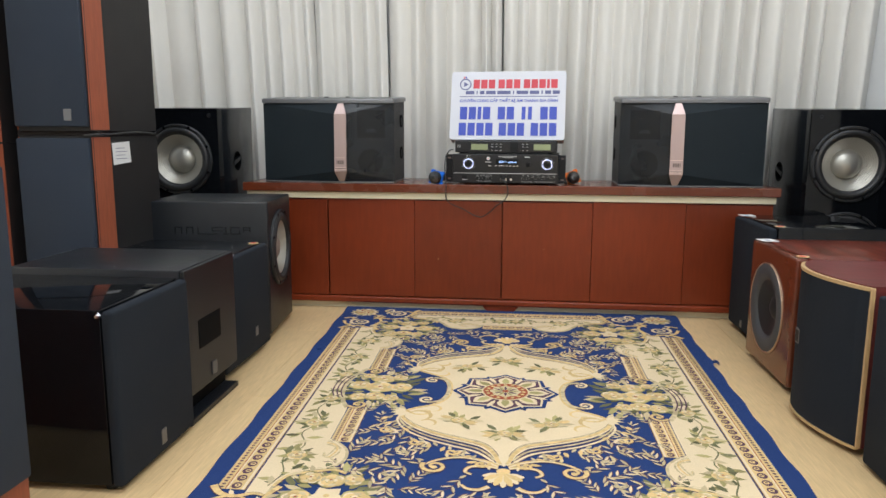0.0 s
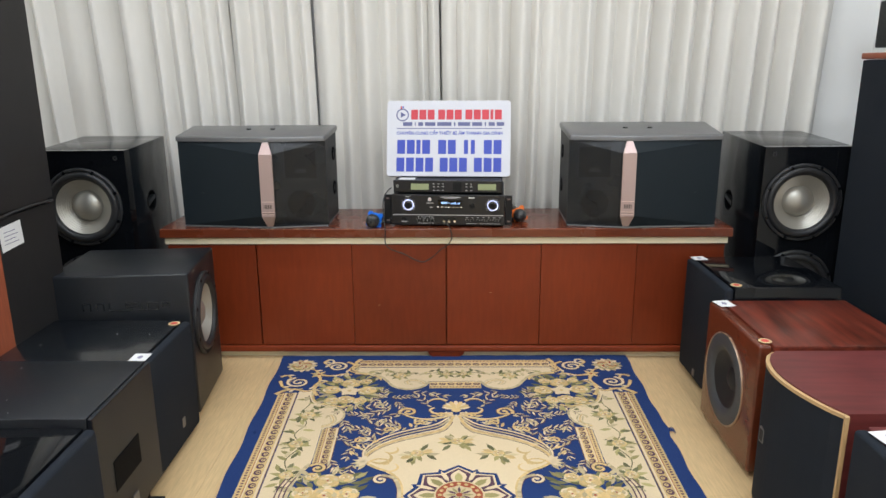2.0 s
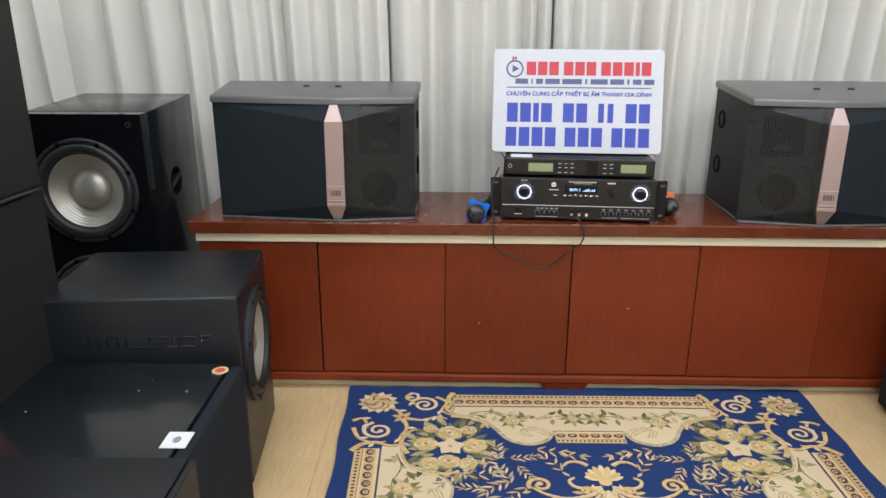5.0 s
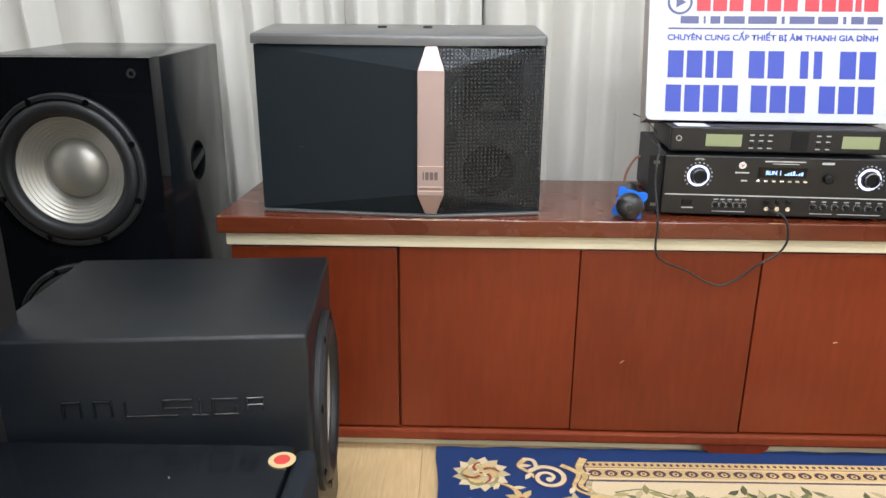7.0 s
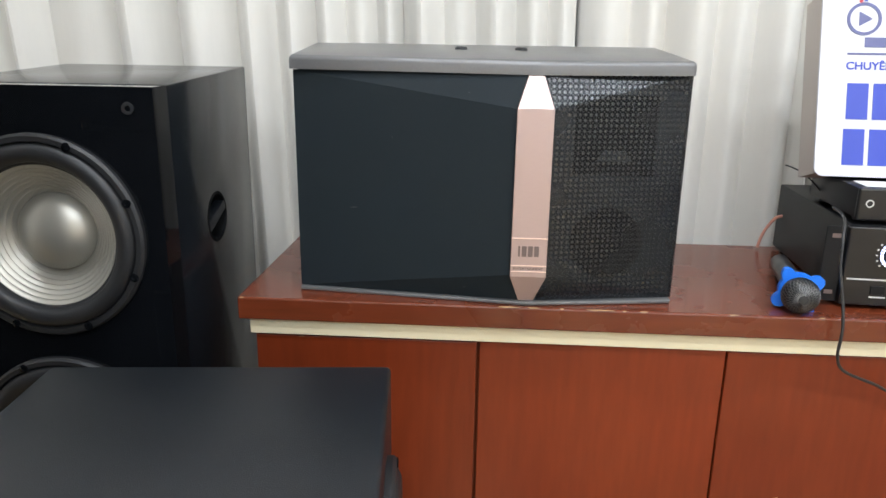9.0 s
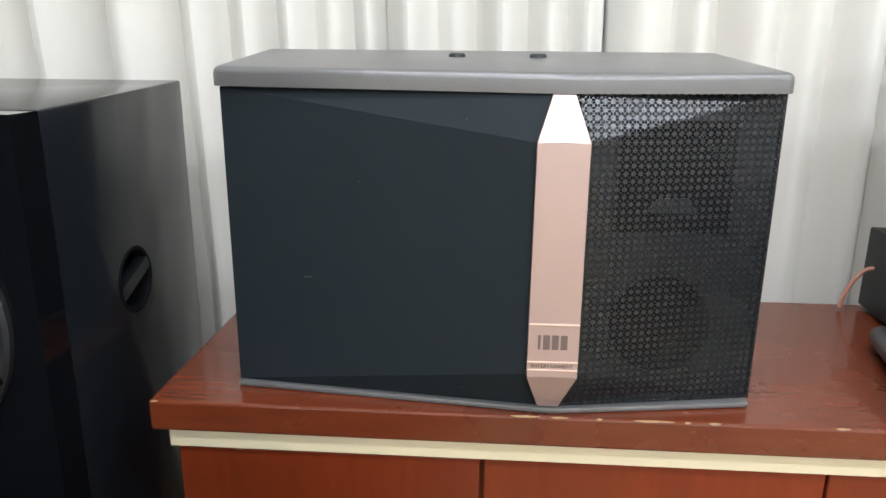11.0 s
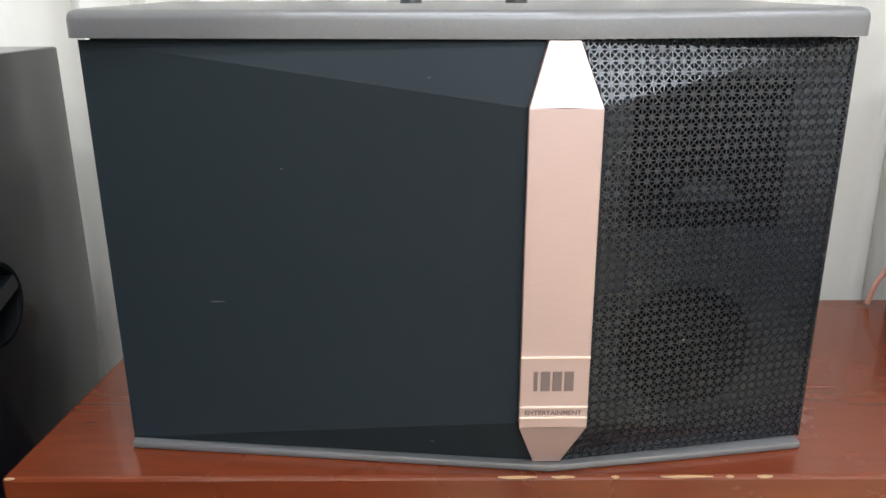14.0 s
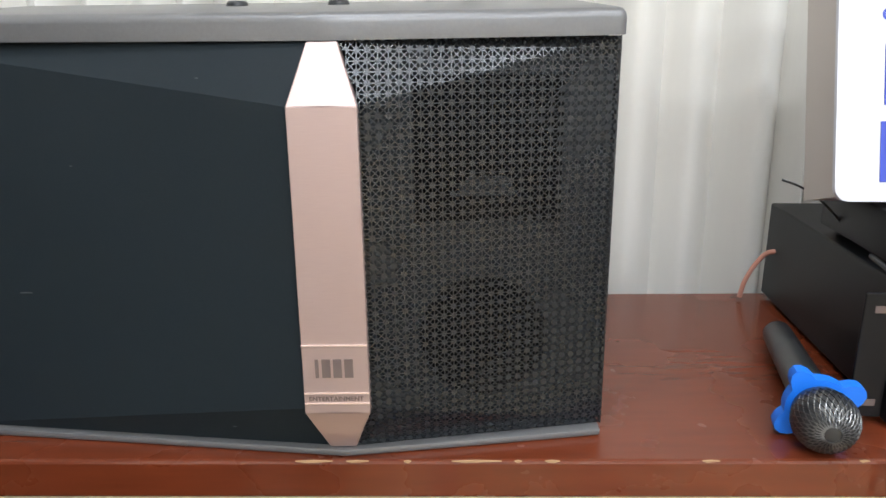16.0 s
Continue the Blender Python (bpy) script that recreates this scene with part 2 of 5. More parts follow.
def tube(points, r, n=8, bm=None, steps=6):
    pts = smooth_line(points, steps=steps)
    bm2 = bmesh.new()
    rings = []
    for i, p in enumerate(pts):
        d = (pts[min(i + 1, len(pts) - 1)] - pts[max(i - 1, 0)]).normalized()
        u = d.cross(Vector((0, 0.31, 0.95))).normalized()
        v = d.cross(u)
        rings.append([bm2.verts.new(p + r * (u * math.cos(2 * math.pi * k / n) + v * math.sin(2 * math.pi * k / n))) for k in range(n)])
    for a, b in zip(rings, rings[1:]):
        for k in range(n):
            bm2.faces.new((a[k], a[(k + 1) % n], b[(k + 1) % n], b[k]))
    bm2.faces.new(rings[0])
    bm2.faces.new(rings[-1])
    return merge(bm, bm2)


def bored(bm, holes):
    """Bores blind round holes (centre, axis, radius, depth) into a closed mesh."""
    def as_object(b):
        me = bpy.data.meshes.new("work")
        b.to_mesh(me)
        b.free()
        return new("work", me)
    ob = as_object(bm)
    cutters = []
    for centre, axis, r, depth in holes:
        cutters.append(as_object(lathe([(0, 0.02), (r, 0.02), (r, -depth), (0, -depth)], centre, axis, 48)))
        mod = ob.modifiers.new("bore", "BOOLEAN")
        mod.operation, mod.object, mod.solver = "DIFFERENCE", cutters[-1], "EXACT"
    me = bpy.data.meshes.new_from_object(ob.evaluated_get(bpy.context.evaluated_depsgraph_get()))
    out = bmesh.new()
    out.from_mesh(me)
    for o in [ob] + cutters:
        bpy.data.objects.remove(o)
    return out


def lettering(text, x, y, z, width, height, material, parent, name="lettering", lean=90.0):
    """A line of built-in type, fitted to a width and height, facing -y, its lower left corner at x, y, z."""
    data = bpy.data.curves.new(name, "FONT")
    data.body, data.size, data.offset = text, 1.0, 0.028
    ob = bpy.data.objects.new("type_setter", data)
    scene.collection.objects.link(ob)
    me = bpy.data.meshes.new_from_object(ob.evaluated_get(bpy.context.evaluated_depsgraph_get()))
    bpy.data.objects.remove(ob)
    bm = bmesh.new()
    bm.from_mesh(me)
    bpy.data.meshes.remove(me)
    xs, ys = [v.co.x for v in bm.verts], [v.co.y for v in bm.verts]
    sx, sy = width / (max(xs) - min(xs)), height / (max(ys) - min(ys))
    bm.transform(Matrix.Translation((x, y, z)) @ pose(0, 0, 0, lean) @ Matrix.Diagonal((sx, sy, 1, 1)) @ Matrix.Translation((-min(xs), -min(ys), 0)))
    return part(name, bm, material, parent)


# ---------- room ----------
X0, X1, Y0, Y1 = -2.25, 1.78, -2.6, 3.46
structure("floor", box(X0 - 0.1, X1 + 0.1, Y0 - 0.1, Y1 + 0.1, -0.12, -0.012), M_DARK, "subfloor under pale oak laminate planks", "floor")
structure("ceiling", box(X0 - 0.1, X1 + 0.1, Y0 - 0.1, Y1 + 0.1, CEILING, CEILING + 0.1), M_CEIL, "plain white painted ceiling", "ceiling")
structure("wall_north", box(X0, X1, Y1, Y1 + 0.1, -0.05, CEILING), M_WALL, "white painted wall behind the curtains", "wall")
structure("wall_south", box(X0, X1, Y0 - 0.1, Y0, -0.05, CEILING), M_WALL, "plain white painted wall", "wall")
structure("wall_west", box(X0 - 0.1, X0, Y0, Y1, -0.05, CEILING), M_WALL, "plain white painted wall", "wall")
wall_east = structure("wall_east", box(X1, X1 + 0.1, Y0, Y1, -0.05, CEILING), M_WALL, "white wall of painted blocks with fine joints", "wall")

for tx, ty, watts in TUBES:
    fit = thing("ceiling_light", (tx, ty, CEILING), "slim white tube light on the ceiling, out of view, lit", "ceiling light", "ceiling lights")
    part("housing", box(tx - 0.6, tx + 0.6, ty - 0.09, ty + 0.09, CEILING - 0.06, CEILING - 0.001, 0.006), M_CEIL, fit)
    part("diffuser", box(tx - 0.585, tx + 0.585, ty - 0.085, ty + 0.085, CEILING - 0.072, CEILING - 0.061, 0.004), M_TUBE, fit)


# ---------- curtains ----------
def curtain(x_left, x_right, folds, y, depth, label, seed):
    """A hanging cloth whose ridges stand at the given places; the folds lean a little and soften downwards."""
    rnd = random.Random(seed)
    marks = [x_left] + folds + [x_right]
    bm = bmesh.new()
    cols = []
    # the hems spread a little towards the rail
    heights = [0.02 + 2.7 * k / 18 for k in range(19)]
    samples = []
    for i, (a, b) in enumerate(zip(marks, marks[1:])):
        amp = depth * rnd.uniform(0.45, 1.15) * min(1.0, (b - a) / 0.09)
        shape = rnd.uniform(1.0, 1.9)
        for k in range(14):
            samples.append((a + (b - a) * k / 14, k / 14, amp, shape))
    samples.append((x_right, 0.0, depth, 1.5))
    for x, ph, amp, r in samples:
        col = []
        for z in heights:
            w = math.sin(math.pi * ph) ** r
            sway = 0.012 * noise.noise(Vector((x * 3.0, z * 0.7, seed)))
            yy = y - amp * w * (0.85 + 0.15 * math.sin(z * 2 + x * 5)) + 0.014 * noise.noise(Vector((x * 9, z * 0.5, seed + 5))) + 0.003 * noise.noise(Vector((x * 20, z * 0.4, seed + 9)))
            col.append(bm.verts.new((x + sway + 0.03 * (x + 0.05) * (z - 0.9), yy, z)))
        cols.append(col)
    for a, b in zip(cols, cols[1:]):
        for k in range(len(heights) - 1):
            bm.faces.new((a[k], b[k], b[k + 1], a[k + 1]))
    top = thing("curtain", ((x_left + x_right) / 2, y, 0.02), label, "curtain", "curtains on the back wall", "structure")
    ob = part("cloth", bm, M_CURTAIN, top, smooth=True)
    mod = ob.modifiers.new("thick", "SOLIDIFY")
    mod.thickness, mod.offset = 0.003, 1.0
    for poly in ob.data.polygons:
        poly.use_smooth = True
    return top


CURTAIN_LABEL = "floor-length ivory curtain hanging in soft vertical folds"
curtain(-2.05, -0.945, [-1.95, -1.86, -1.75, -1.66, -1.52, -1.40, -1.28, -1.20, -1.12, -1.06, -1.0], 3.40, 0.09, CURTAIN_LABEL, 1)
curtain(-0.94, -0.605, [-0.86, -0.80, -0.72, -0.66], 3.40, 0.09, CURTAIN_LABEL, 2)
curtain(-0.598, -0.075, [-0.50, -0.43, -0.33, -0.25, -0.165, -0.12], 3.40, 0.09, CURTAIN_LABEL, 3)
curtain(-0.068, 1.53, [-0.005, 0.04, 0.12, 0.21, 0.30, 0.35, 0.42, 0.50, 0.57, 0.65, 0.74, 0.80, 0.89, 0.98, 1.05, 1.15, 1.25, 1.32, 1.41], 3.40, 0.09, CURTAIN_LABEL, 4)
rail = thing("curtain_rail", (-0.25, 3.34, 2.72), "white metal curtain rail under the ceiling", "curtain rail", "", "structure")
part("rod", tube([(-2.1, 3.34, 2.735), (-0.3, 3.34, 2.735), (1.6, 3.34, 2.735)], 0.014), M_CEIL, rail, smooth=True)
for bx in (-2.0, -0.6, 0.5, 1.5):
    part("bracket", box(bx - 0.012, bx + 0.012, 3.33, 3.46, 2.75, 2.775, 0.002), M_CEIL, rail)

# ---------- low cabinet along the back wall ----------
XF.append(Matrix.Translation((-0.06, 2.867, 0)) @ pose(0, 0, 0, 0, 0, -0.6) @ Matrix.Translation((0.06, -2.867, 0)))
CL, CR, CF, CB = -1.132, 1.013, 2.870, 3.255
cab = thing("low_cabinet", (-0.06, 3.06, 0), "long low mahogany-red lacquered cabinet with six plain doors", "cabinet")
part("top", box(CL, CR, CF, CB, 0.4955, 0.53, 0.003), M_RED_TOP, cab, "worn red-brown top with a chipped front edge")
part("cream_strip", box(CL + 0.012, CR - 0.012, CF + 0.016, CF + 0.036, 0.468, 0.495, 0.001), M_CREAM, cab, "cream painted strip under the top")
part("carcass", box(CL + 0.014, CR - 0.014, CF + 0.05, CB - 0.005, 0.05, 0.4945), M_RED, cab)
SEAMS = [CL + 0.016, -0.778, -0.413, -0.053, 0.307, 0.668, CR - 0.016]
for i, (a, b) in enumerate(zip(SEAMS, SEAMS[1:])):
    drop = (0.004, 0.0, 0.003, 0.005, 0.001, 0.003)[i]
    ga, gb = (0.0022 if i in (1, 3) else 0.0008), (0.0022 if i in (0, 2) else 0.0008)
    part("door", box(a + ga, b - gb, CF + 0.026 + 0.003 * (i % 2), CF + 0.046, 0.058, 0.466 - drop, 0.0015), M_RED, cab)
part("base_rail", box(CL + 0.02, CR - 0.02, CF + 0.02, CF + 0.05, 0.028, 0.054, 0.006), M_RED, cab)
part("plinth", box(CL + 0.03, CR - 0.03, CF + 0.052, CF + 0.075, 0.0, 0.045), M_CREAM, cab, "cream painted plinth board")
part("bracket_foot", prism([(-0.127, 0.0275), (-0.124, 0.020), (-0.103, 0.002), (-0.007, 0.002), (0.014, 0.020), (0.017, 0.0275)], CF + 0.024, CF + 0.05, "y"), M_RED, cab)
for fx in (CL + 0.03, CR - 0.09):
    part("foot", box(fx, fx + 0.06, CF + 0.03, CF + 0.1, 0.0, 0.03, 0.003), M_RED, cab)
rnd = random.Random(7)
for cx, w in ((-0.735, 0.03), (-0.70, 0.018), (-0.66, 0.006), (-0.605, 0.04), (-0.545, 0.012), (-0.572, 0.006), (-0.42, 0.014), (-0.05, 0.03), (0.80, 0.06), (0.90, 0.02), (-0.30, 0.008), (-1.125, 0.008)):
    pts = [(cx - w / 2, 0.5298), (cx - w / 4, 0.5298 - 0.0012), (cx + w / 6, 0.5298 - 0.0014 * rnd.random() - 0.0005), (cx + w / 2, 0.5298), (cx, 0.5305)]
    part("chip", prism(pts, CF - 0.0006, CF + 0.0012, "y"), M_CHIP, cab, "bare chipped edge")
for sx, sz, a in ((-0.318, 0.218, 0.7), (0.113, 0.27, 0.3), (-1.05, 0.461, 0.1)):
    part("scuff", prism([(sx, sz), (sx + 0.004, sz + 0.001), (sx + 0.009, sz + 0.009 * a), (sx + 0.003, sz + 0.006 * a)], CF + 0.0245, CF + 0.03, "y"), M_CHIP, cab, "small pale scuff")
XF.pop()


# ---------- karaoke loudspeakers ----------
def front_y(x, z, edge, side):
    """Depth of the faceted front: side -1 for the cloth panel, +1 for the metal grille."""
    span = 0.312 if side < 0 else 0.189
    s = abs(x - edge) / span
    y = (2.927 - 0.054 * s) if side < 0 else (2.921 - 0.048 * s)
    up, low = 0.853 - 0.044 * s, 0.541 + 0.038 * s
    return y + max(0, 0.43 * (z - up)) + max(0, 0.43 * (low - z))


def loudspeaker(label, deeper=0.0):
    sp = thing("karaoke_loudspeaker", (-0.775, 3.08, 0.53), label, "loudspeaker", "loudspeakers on the cabinet")
    plan = [(-1.043, 2.9365), (-0.715, 2.9365), (-0.505, 2.9365), (-0.497, 3.17 + deeper), (-1.064, 3.17 + deeper)]

    def rise(bm, above):
        """The top climbs a little towards the back."""
        for v in bm.verts:
            if v.co.z > above:
                v.co.z += 0.066 * (v.co.y - 2.91)
        return bm

    part("body", rise(prism(plan, 0.5366, 0.8525, "z"), 0.7), M_CAB, sp)
    cap_plan = [(-1.051, 2.918), (-0.9, 2.904), (-0.71, 2.886), (-0.6, 2.896), (-0.497, 2.908), (-0.49, 3.18 + deeper), (-1.072, 3.18 + deeper)]
    bm = prism(cap_plan, 0.8535, 0.8725, "z")
    bevelled(bm, 0.007, 3, lambda e: max(v.co.z for v in e.verts) > 0.87)
    part("top_cap", rise(bm, 0.5), M_CAP, sp, "gunmetal grey top cap with rounded edge", smooth=True)
    base_plan = [(-1.047, 2.922), (-0.9, 2.905), (-0.71, 2.882), (-0.6, 2.897), (-0.500, 2.912), (-0.497, 3.175 + deeper), (-1.066, 3.175 + deeper)]
    bm = prism(base_plan, 0.5303, 0.5365, "z")
    bevelled(bm, 0.002, 2)
    part("bottom_cap", bm, M_CAP, sp, "gunmetal grey bottom cap", smooth=True)
    for rx, ry in ((-0.817, 3.068), (-0.724, 3.068)):
        bolt = part("screw", lathe([(0, 0.0045), (0.004, 0.0045), (0.0045, 0.0025), (0.0055, 0.0025), (0.008, 0.0045), (0.0095, 0.003), (0.010, 0)], (rx, ry, 0.8825), (0, 0, 1), 20), M_MICBODY, sp, "black recessed screw", smooth=True)
    # cloth panel
    L = -1.047
    A, B, C, D, E, F = (L, 0.853), (-0.7222, 0.851), (-0.7362, 0.809), (-0.7372, 0.579), (-0.7232, 0.5372), (L, 0.5372)
    bm = bmesh.new()
    vs = [bm.verts.new((x, front_y(x, z, L, -1), z)) for x, z in (A, B, C, D, E, F)]
    back = [bm.verts.new((x, 2.935, z)) for x, z in (A, B, C, D, E, F)]
    bm.faces.new((vs[0], vs[1], vs[2]))
    bm.faces.new((vs[0], vs[2], vs[3], vs[5]))
    bm.faces.new((vs[3], vs[4], vs[5]))
    for i in range(6):
        bm.faces.new((vs[i], vs[(i + 1) % 6], back[(i + 1) % 6], back[i]))
    bm.faces.new(back)
    part("cloth_panel", bm, M_PANEL, sp, "blue-black cloth panel with folded facets")
    for px, pz, w in ((-0.962, 0.662, 0.005), (-0.80, 0.828, 0.0012), (-0.905, 0.765, 0.001), (-0.80, 0.553, 0.0018)):
        py = front_y(px, pz, L, -1)
        part("scuff", box(px - w, px + w, py - 0.0006, py + 0.0008, pz - 0.0003, pz + 0.0003), M_GREYCONE, sp, "faint pale scuff on the cloth")
    # rose gold strip
    bm = bmesh.new()
    rows = [(-0.7215, -0.7005, 0.8515, 2.885), (-0.7355, -0.6865, 0.809, 2.8685), (-0.7365, -0.6865, 0.5785, 2.8665), (-0.7225, -0.7015, 0.5372, 2.8865)]
    front = [[bm.verts.new((a, y, z)), bm.verts.new((b, y, z))] for a, b, z, y in rows]
    rear = [[bm.verts.new((a, y + 0.012, z)), bm.verts.new((b, y + 0.012, z))] for a, b, z, y in rows]
    for i in range(3):
        bm.faces.new((front[i][0], front[i][1], front[i + 1][1], front[i + 1][0]))
        bm.faces.new((rear[i][0], rear[i][1], rear[i + 1][1], rear[i + 1][0]))
        for k in (0, 1):
            bm.faces.new((front[i][k], front[i + 1][k], rear[i + 1][k], rear[i][k]))
    for i in (0, 3):
        bm.faces.new((front[i][0], front[i][1], rear[i][1], rear[i][0]))
    bevelled(bm, 0.0006, 1)
    strip = part("rose_gold_strip", bm, M_ROSE, sp, "brushed rose gold metal strip, pointed at both ends")
    for lz in (0.6345, 0.5953, 0.5868):
        part("line", box(-0.7362, -0.6868, 2.8658, 2.8675, lz - 0.0005, lz + 0.0005), M_ROSELINE, strip)
    bm = None
    for bx0, bx1, bz0, bz1 in ((-0.7265, -0.7240, 0.6085, 0.6235), (-0.7215, -0.7150, 0.6085, 0.6235), (-0.7130, -0.7065, 0.6085, 0.6235), (-0.7045, -0.6980, 0.6085, 0.6235)):
        bm = box(bx0, bx1, 2.8660, 2.8672, bz0, bz1, bm=bm)
    part("badge", bm, M_ENGRAVE, strip, "engraved grey maker's badge")
    if XF[-1].determinant() > 0:
        lettering("ENTERTAINMENT", -0.7325, 2.8662, 0.5892, 0.0415, 0.0036, M_ENGRAVE, strip)
    else:
        XF.append(XF[-1] @ Matrix.Translation((-0.7115, 0, 0)) @ Matrix.Diagonal((-1, 1, 1, 1)) @ Matrix.Translation((0.7115, 0, 0)))
        lettering("ENTERTAINMENT", -0.7325, 2.8662, 0.5892, 0.0415, 0.0036, M_ENGRAVE, strip)
        XF.pop()
    # perforated grille
    R = -0.4985
    pitch = 0.00728
    bm = bmesh.new()

    def put(x, z, deep=0.0):
        x, z = min(x, R), min(max(z, 0.5372), 0.8528)
        return bm.verts.new((x, front_y(x, z, R, 1) + deep, z))

    rows_n, cols_n = int(0.3155 / pitch) + 1, 28
    thick = 0.0011
    for r in range(rows_n):
        z = 0.8528 - pitch * (r + 0.5)
        left = -0.6875
        if z > 0.809:
            left = -0.6875 - 0.0135 * (z - 0.809) / 0.042
        if z < 0.579:
            left = -0.6875 - 0.0135 * (0.579 - z) / 0.036
        for c in range(cols_n):
            x = R - pitch * (c + 0.5)
            if x < left:
                continue
            h = pitch / 2
            ring, rim, deep_ring = [], [], []
            for k in range(12):
                a = math.pi / 6 * k + math.pi / 12
                ca, sa = math.cos(a), math.sin(a)
                ring.append(put(x + 0.455 * pitch * ca, z + 0.455 * pitch * sa))
                deep_ring.append(put(x + 0.455 * pitch * ca, z + 0.455 * pitch * sa, thick))
                sq = 1 / max(abs(ca), abs(sa))
                rim.append(put(x + h * sq * ca, z + h * sq * sa))
            for k in range(12):
                j = (k + 1) % 12
                bm.faces.new((rim[k], rim[j], ring[j], ring[k]))
                bm.faces.new((ring[k], ring[j], deep_ring[j], deep_ring[k]))
            for a in (math.pi / 4, 3 * math.pi / 4):
                ca, sa, w, l = math.cos(a), math.sin(a), 0.065 * pitch, 0.46 * pitch
                p = [(x - l * ca - w * sa, z - l * sa + w * ca), (x + l * ca - w * sa, z + l * sa + w * ca), (x + l * ca + w * sa, z + l * sa - w * ca), (x - l * ca + w * sa, z - l * sa - w * ca)]
                f = [put(*q) for q in p]
                d = [put(q[0], q[1], thick) for q in p]
                bm.faces.new(f)
                bm.faces.new((f[0], f[1], d[1], d[0]))
                bm.faces.new((f[2], f[3], d[3], d[2]))
    part("grille", bm, M_MESH, sp, "black perforated steel grille with crossed round holes")
    part("grille_edge", prism([(R - 0.001, 2.921), (R + 0.0005, 2.921), (R + 0.0005, 2.934), (R - 0.001, 2.934)], 0.5372, 0.853, "z"), M_CAB, sp)
    # what shows through the grille
    baffle = part("baffle", box(-0.69, -0.501, 2.9255, 2.9295, 0.5372, 0.853), M_INNERGREY, sp, "dark grey baffle behind the grille")
    bm = box(-0.652, -0.538, 2.9235, 2.925, 0.715, 0.826)
    part("horn", bm, M_INNER, sp, "black square treble horn")
    part("horn_lip", prism([(-0.62, 0.735), (-0.57, 0.735), (-0.58, 0.75), (-0.61, 0.75)], 2.921, 2.924, "y"), M_INNERGREY, sp)
    part("driver", lathe([(0.052, 0), (0.052, 0.003), (0.046, 0.004), (0.042, 0.002), (0.018, 0.0005), (0.014, 0.003), (0, 0.0045)], (-0.598, 2.9252, 0.617), (0, -1, 0), 40), M_INNER, sp, "black round midrange driver", smooth=True)
    # two tiny chrome studs added for the highlights at the driver's centre
    for dx in (-0.0032, 0.0035):
        part("driver_screw", lathe([(0, 0.0012), (0.0011, 0.0008), (0.0014, 0)], (-0.598 + dx, 2.9205, 0.6235), (0, -1, 0), 8), M_STEEL, sp)
    # side ports: raised shallow discs, the hole's darkness put into their colour
    for zz in (0.785, 0.65):
        cup = part("side_port", lathe([(0.0, 0.0006), (0.0195, 0.0006), (0.0205, 0.0025), (0.0235, 0.0035), (0.025, 0.0)], (-0.5, 3.1 + deeper, zz), (1, 0, 0), 28), M_INNER, sp, "round side port, the shade of its hollow put in as near-black", smooth=True)
        part("rim", lathe([(0.0232, 0.0036), (0.0245, 0.0046), (0.0262, 0.0036), (0.027, 0.0)], (-0.5, 3.1 + deeper, zz), (1, 0, 0), 28), M_INNER, cup, smooth=True)
    return sp


loudspeaker("karaoke loudspeaker with cloth panel, rose gold strip and steel grille")
XF.append(Matrix.Translation((0.677, 2.893, 0)) @ pose(0, 0, 0, 0, 0, -3.2) @ Matrix.Diagonal((-1, 1, 1, 1)) @ Matrix.Translation((0.7745, -2.92, 0)))
loudspeaker("mirrored karaoke loudspeaker with rose gold strip, slightly turned inwards", 0.055)
XF.pop()


# ---------- subwoofers and floor boxes ----------
def woofer(parent, centre, axis, r, cone=None, dome=None, name="woofer"):
    """A bass driver: notched gasket, rolled rubber surround, ribbed cone and dust cap."""
    cone, dome = cone or M_CONE, dome or M_CAPDOME
    drv = part(name, lathe([(r, 0.0), (r, 0.007), (0.975 * r, 0.011), (0.93 * r, 0.011), (0.915 * r, 0.006)], centre, axis, 64), M_RUBBER, parent, "black gasket ring of the bass driver", smooth=True)
    s = [(0.915 * r, 0.004)]
    for k in range(9):
        a = math.pi * k / 8
        s.append((0.82 * r + 0.095 * r * math.cos(a), 0.003 + 0.013 * math.sin(a)))
    s.append((0.70 * r, 0.001))
    part("surround", lathe(s, centre, axis, 64), M_RUBBER, drv, smooth=True)
    prof = []
    for k in range(41):
        t = k / 40
        rr = (0.705 - 0.33 * t) * r
        prof.append((rr, 0.001 - 0.0375 * t + 0.0013 * (1 if k % 5 in (1, 2) else 0)))
    part("cone", lathe(prof, centre, axis, 64), cone, drv, "silver cone with fine ring ribs", smooth=True)
    prof = [(0.395 * r * math.cos(math.pi / 2 * k / 10), -0.0345 + 0.0345 * math.sin(math.pi / 2 * k / 10)) for k in range(11)]
    prof[-1] = (0, prof[-1][1])
    part("dust_cap", lathe(prof, centre, axis, 48), dome, drv, "domed silver dust cap", smooth=True)
    ax = Vector(axis).normalized()
    up = Vector((0, 0, 1))
    side = ax.cross(up)
    for k in range(8):
        a = math.pi / 8 + math.pi / 4 * k
        p = Vector(centre) + (up * math.sin(a) + side * math.cos(a)) * 0.955 * r + ax * 0.011
        part("screw", lathe([(0.006, 0), (0.006, 0.0015), (0.003, 0.002), (0.003, 0.001), (0, 0.001)], p, axis, 10), M_GLOSS, drv)
    return drv


def feet(parent, x0, x1, y0, y1, h=0.02):
    for fx in (x0 + 0.04, x1 - 0.04):
        for fy in (y0 + 0.04, y1 - 0.04):
            part("foot", lathe([(0, 0), (0.014, 0), (0.018, h + 0.001), (0, h + 0.001)], (fx, fy, 0), (0, 0, 1), 14), M_RUBBER, parent)


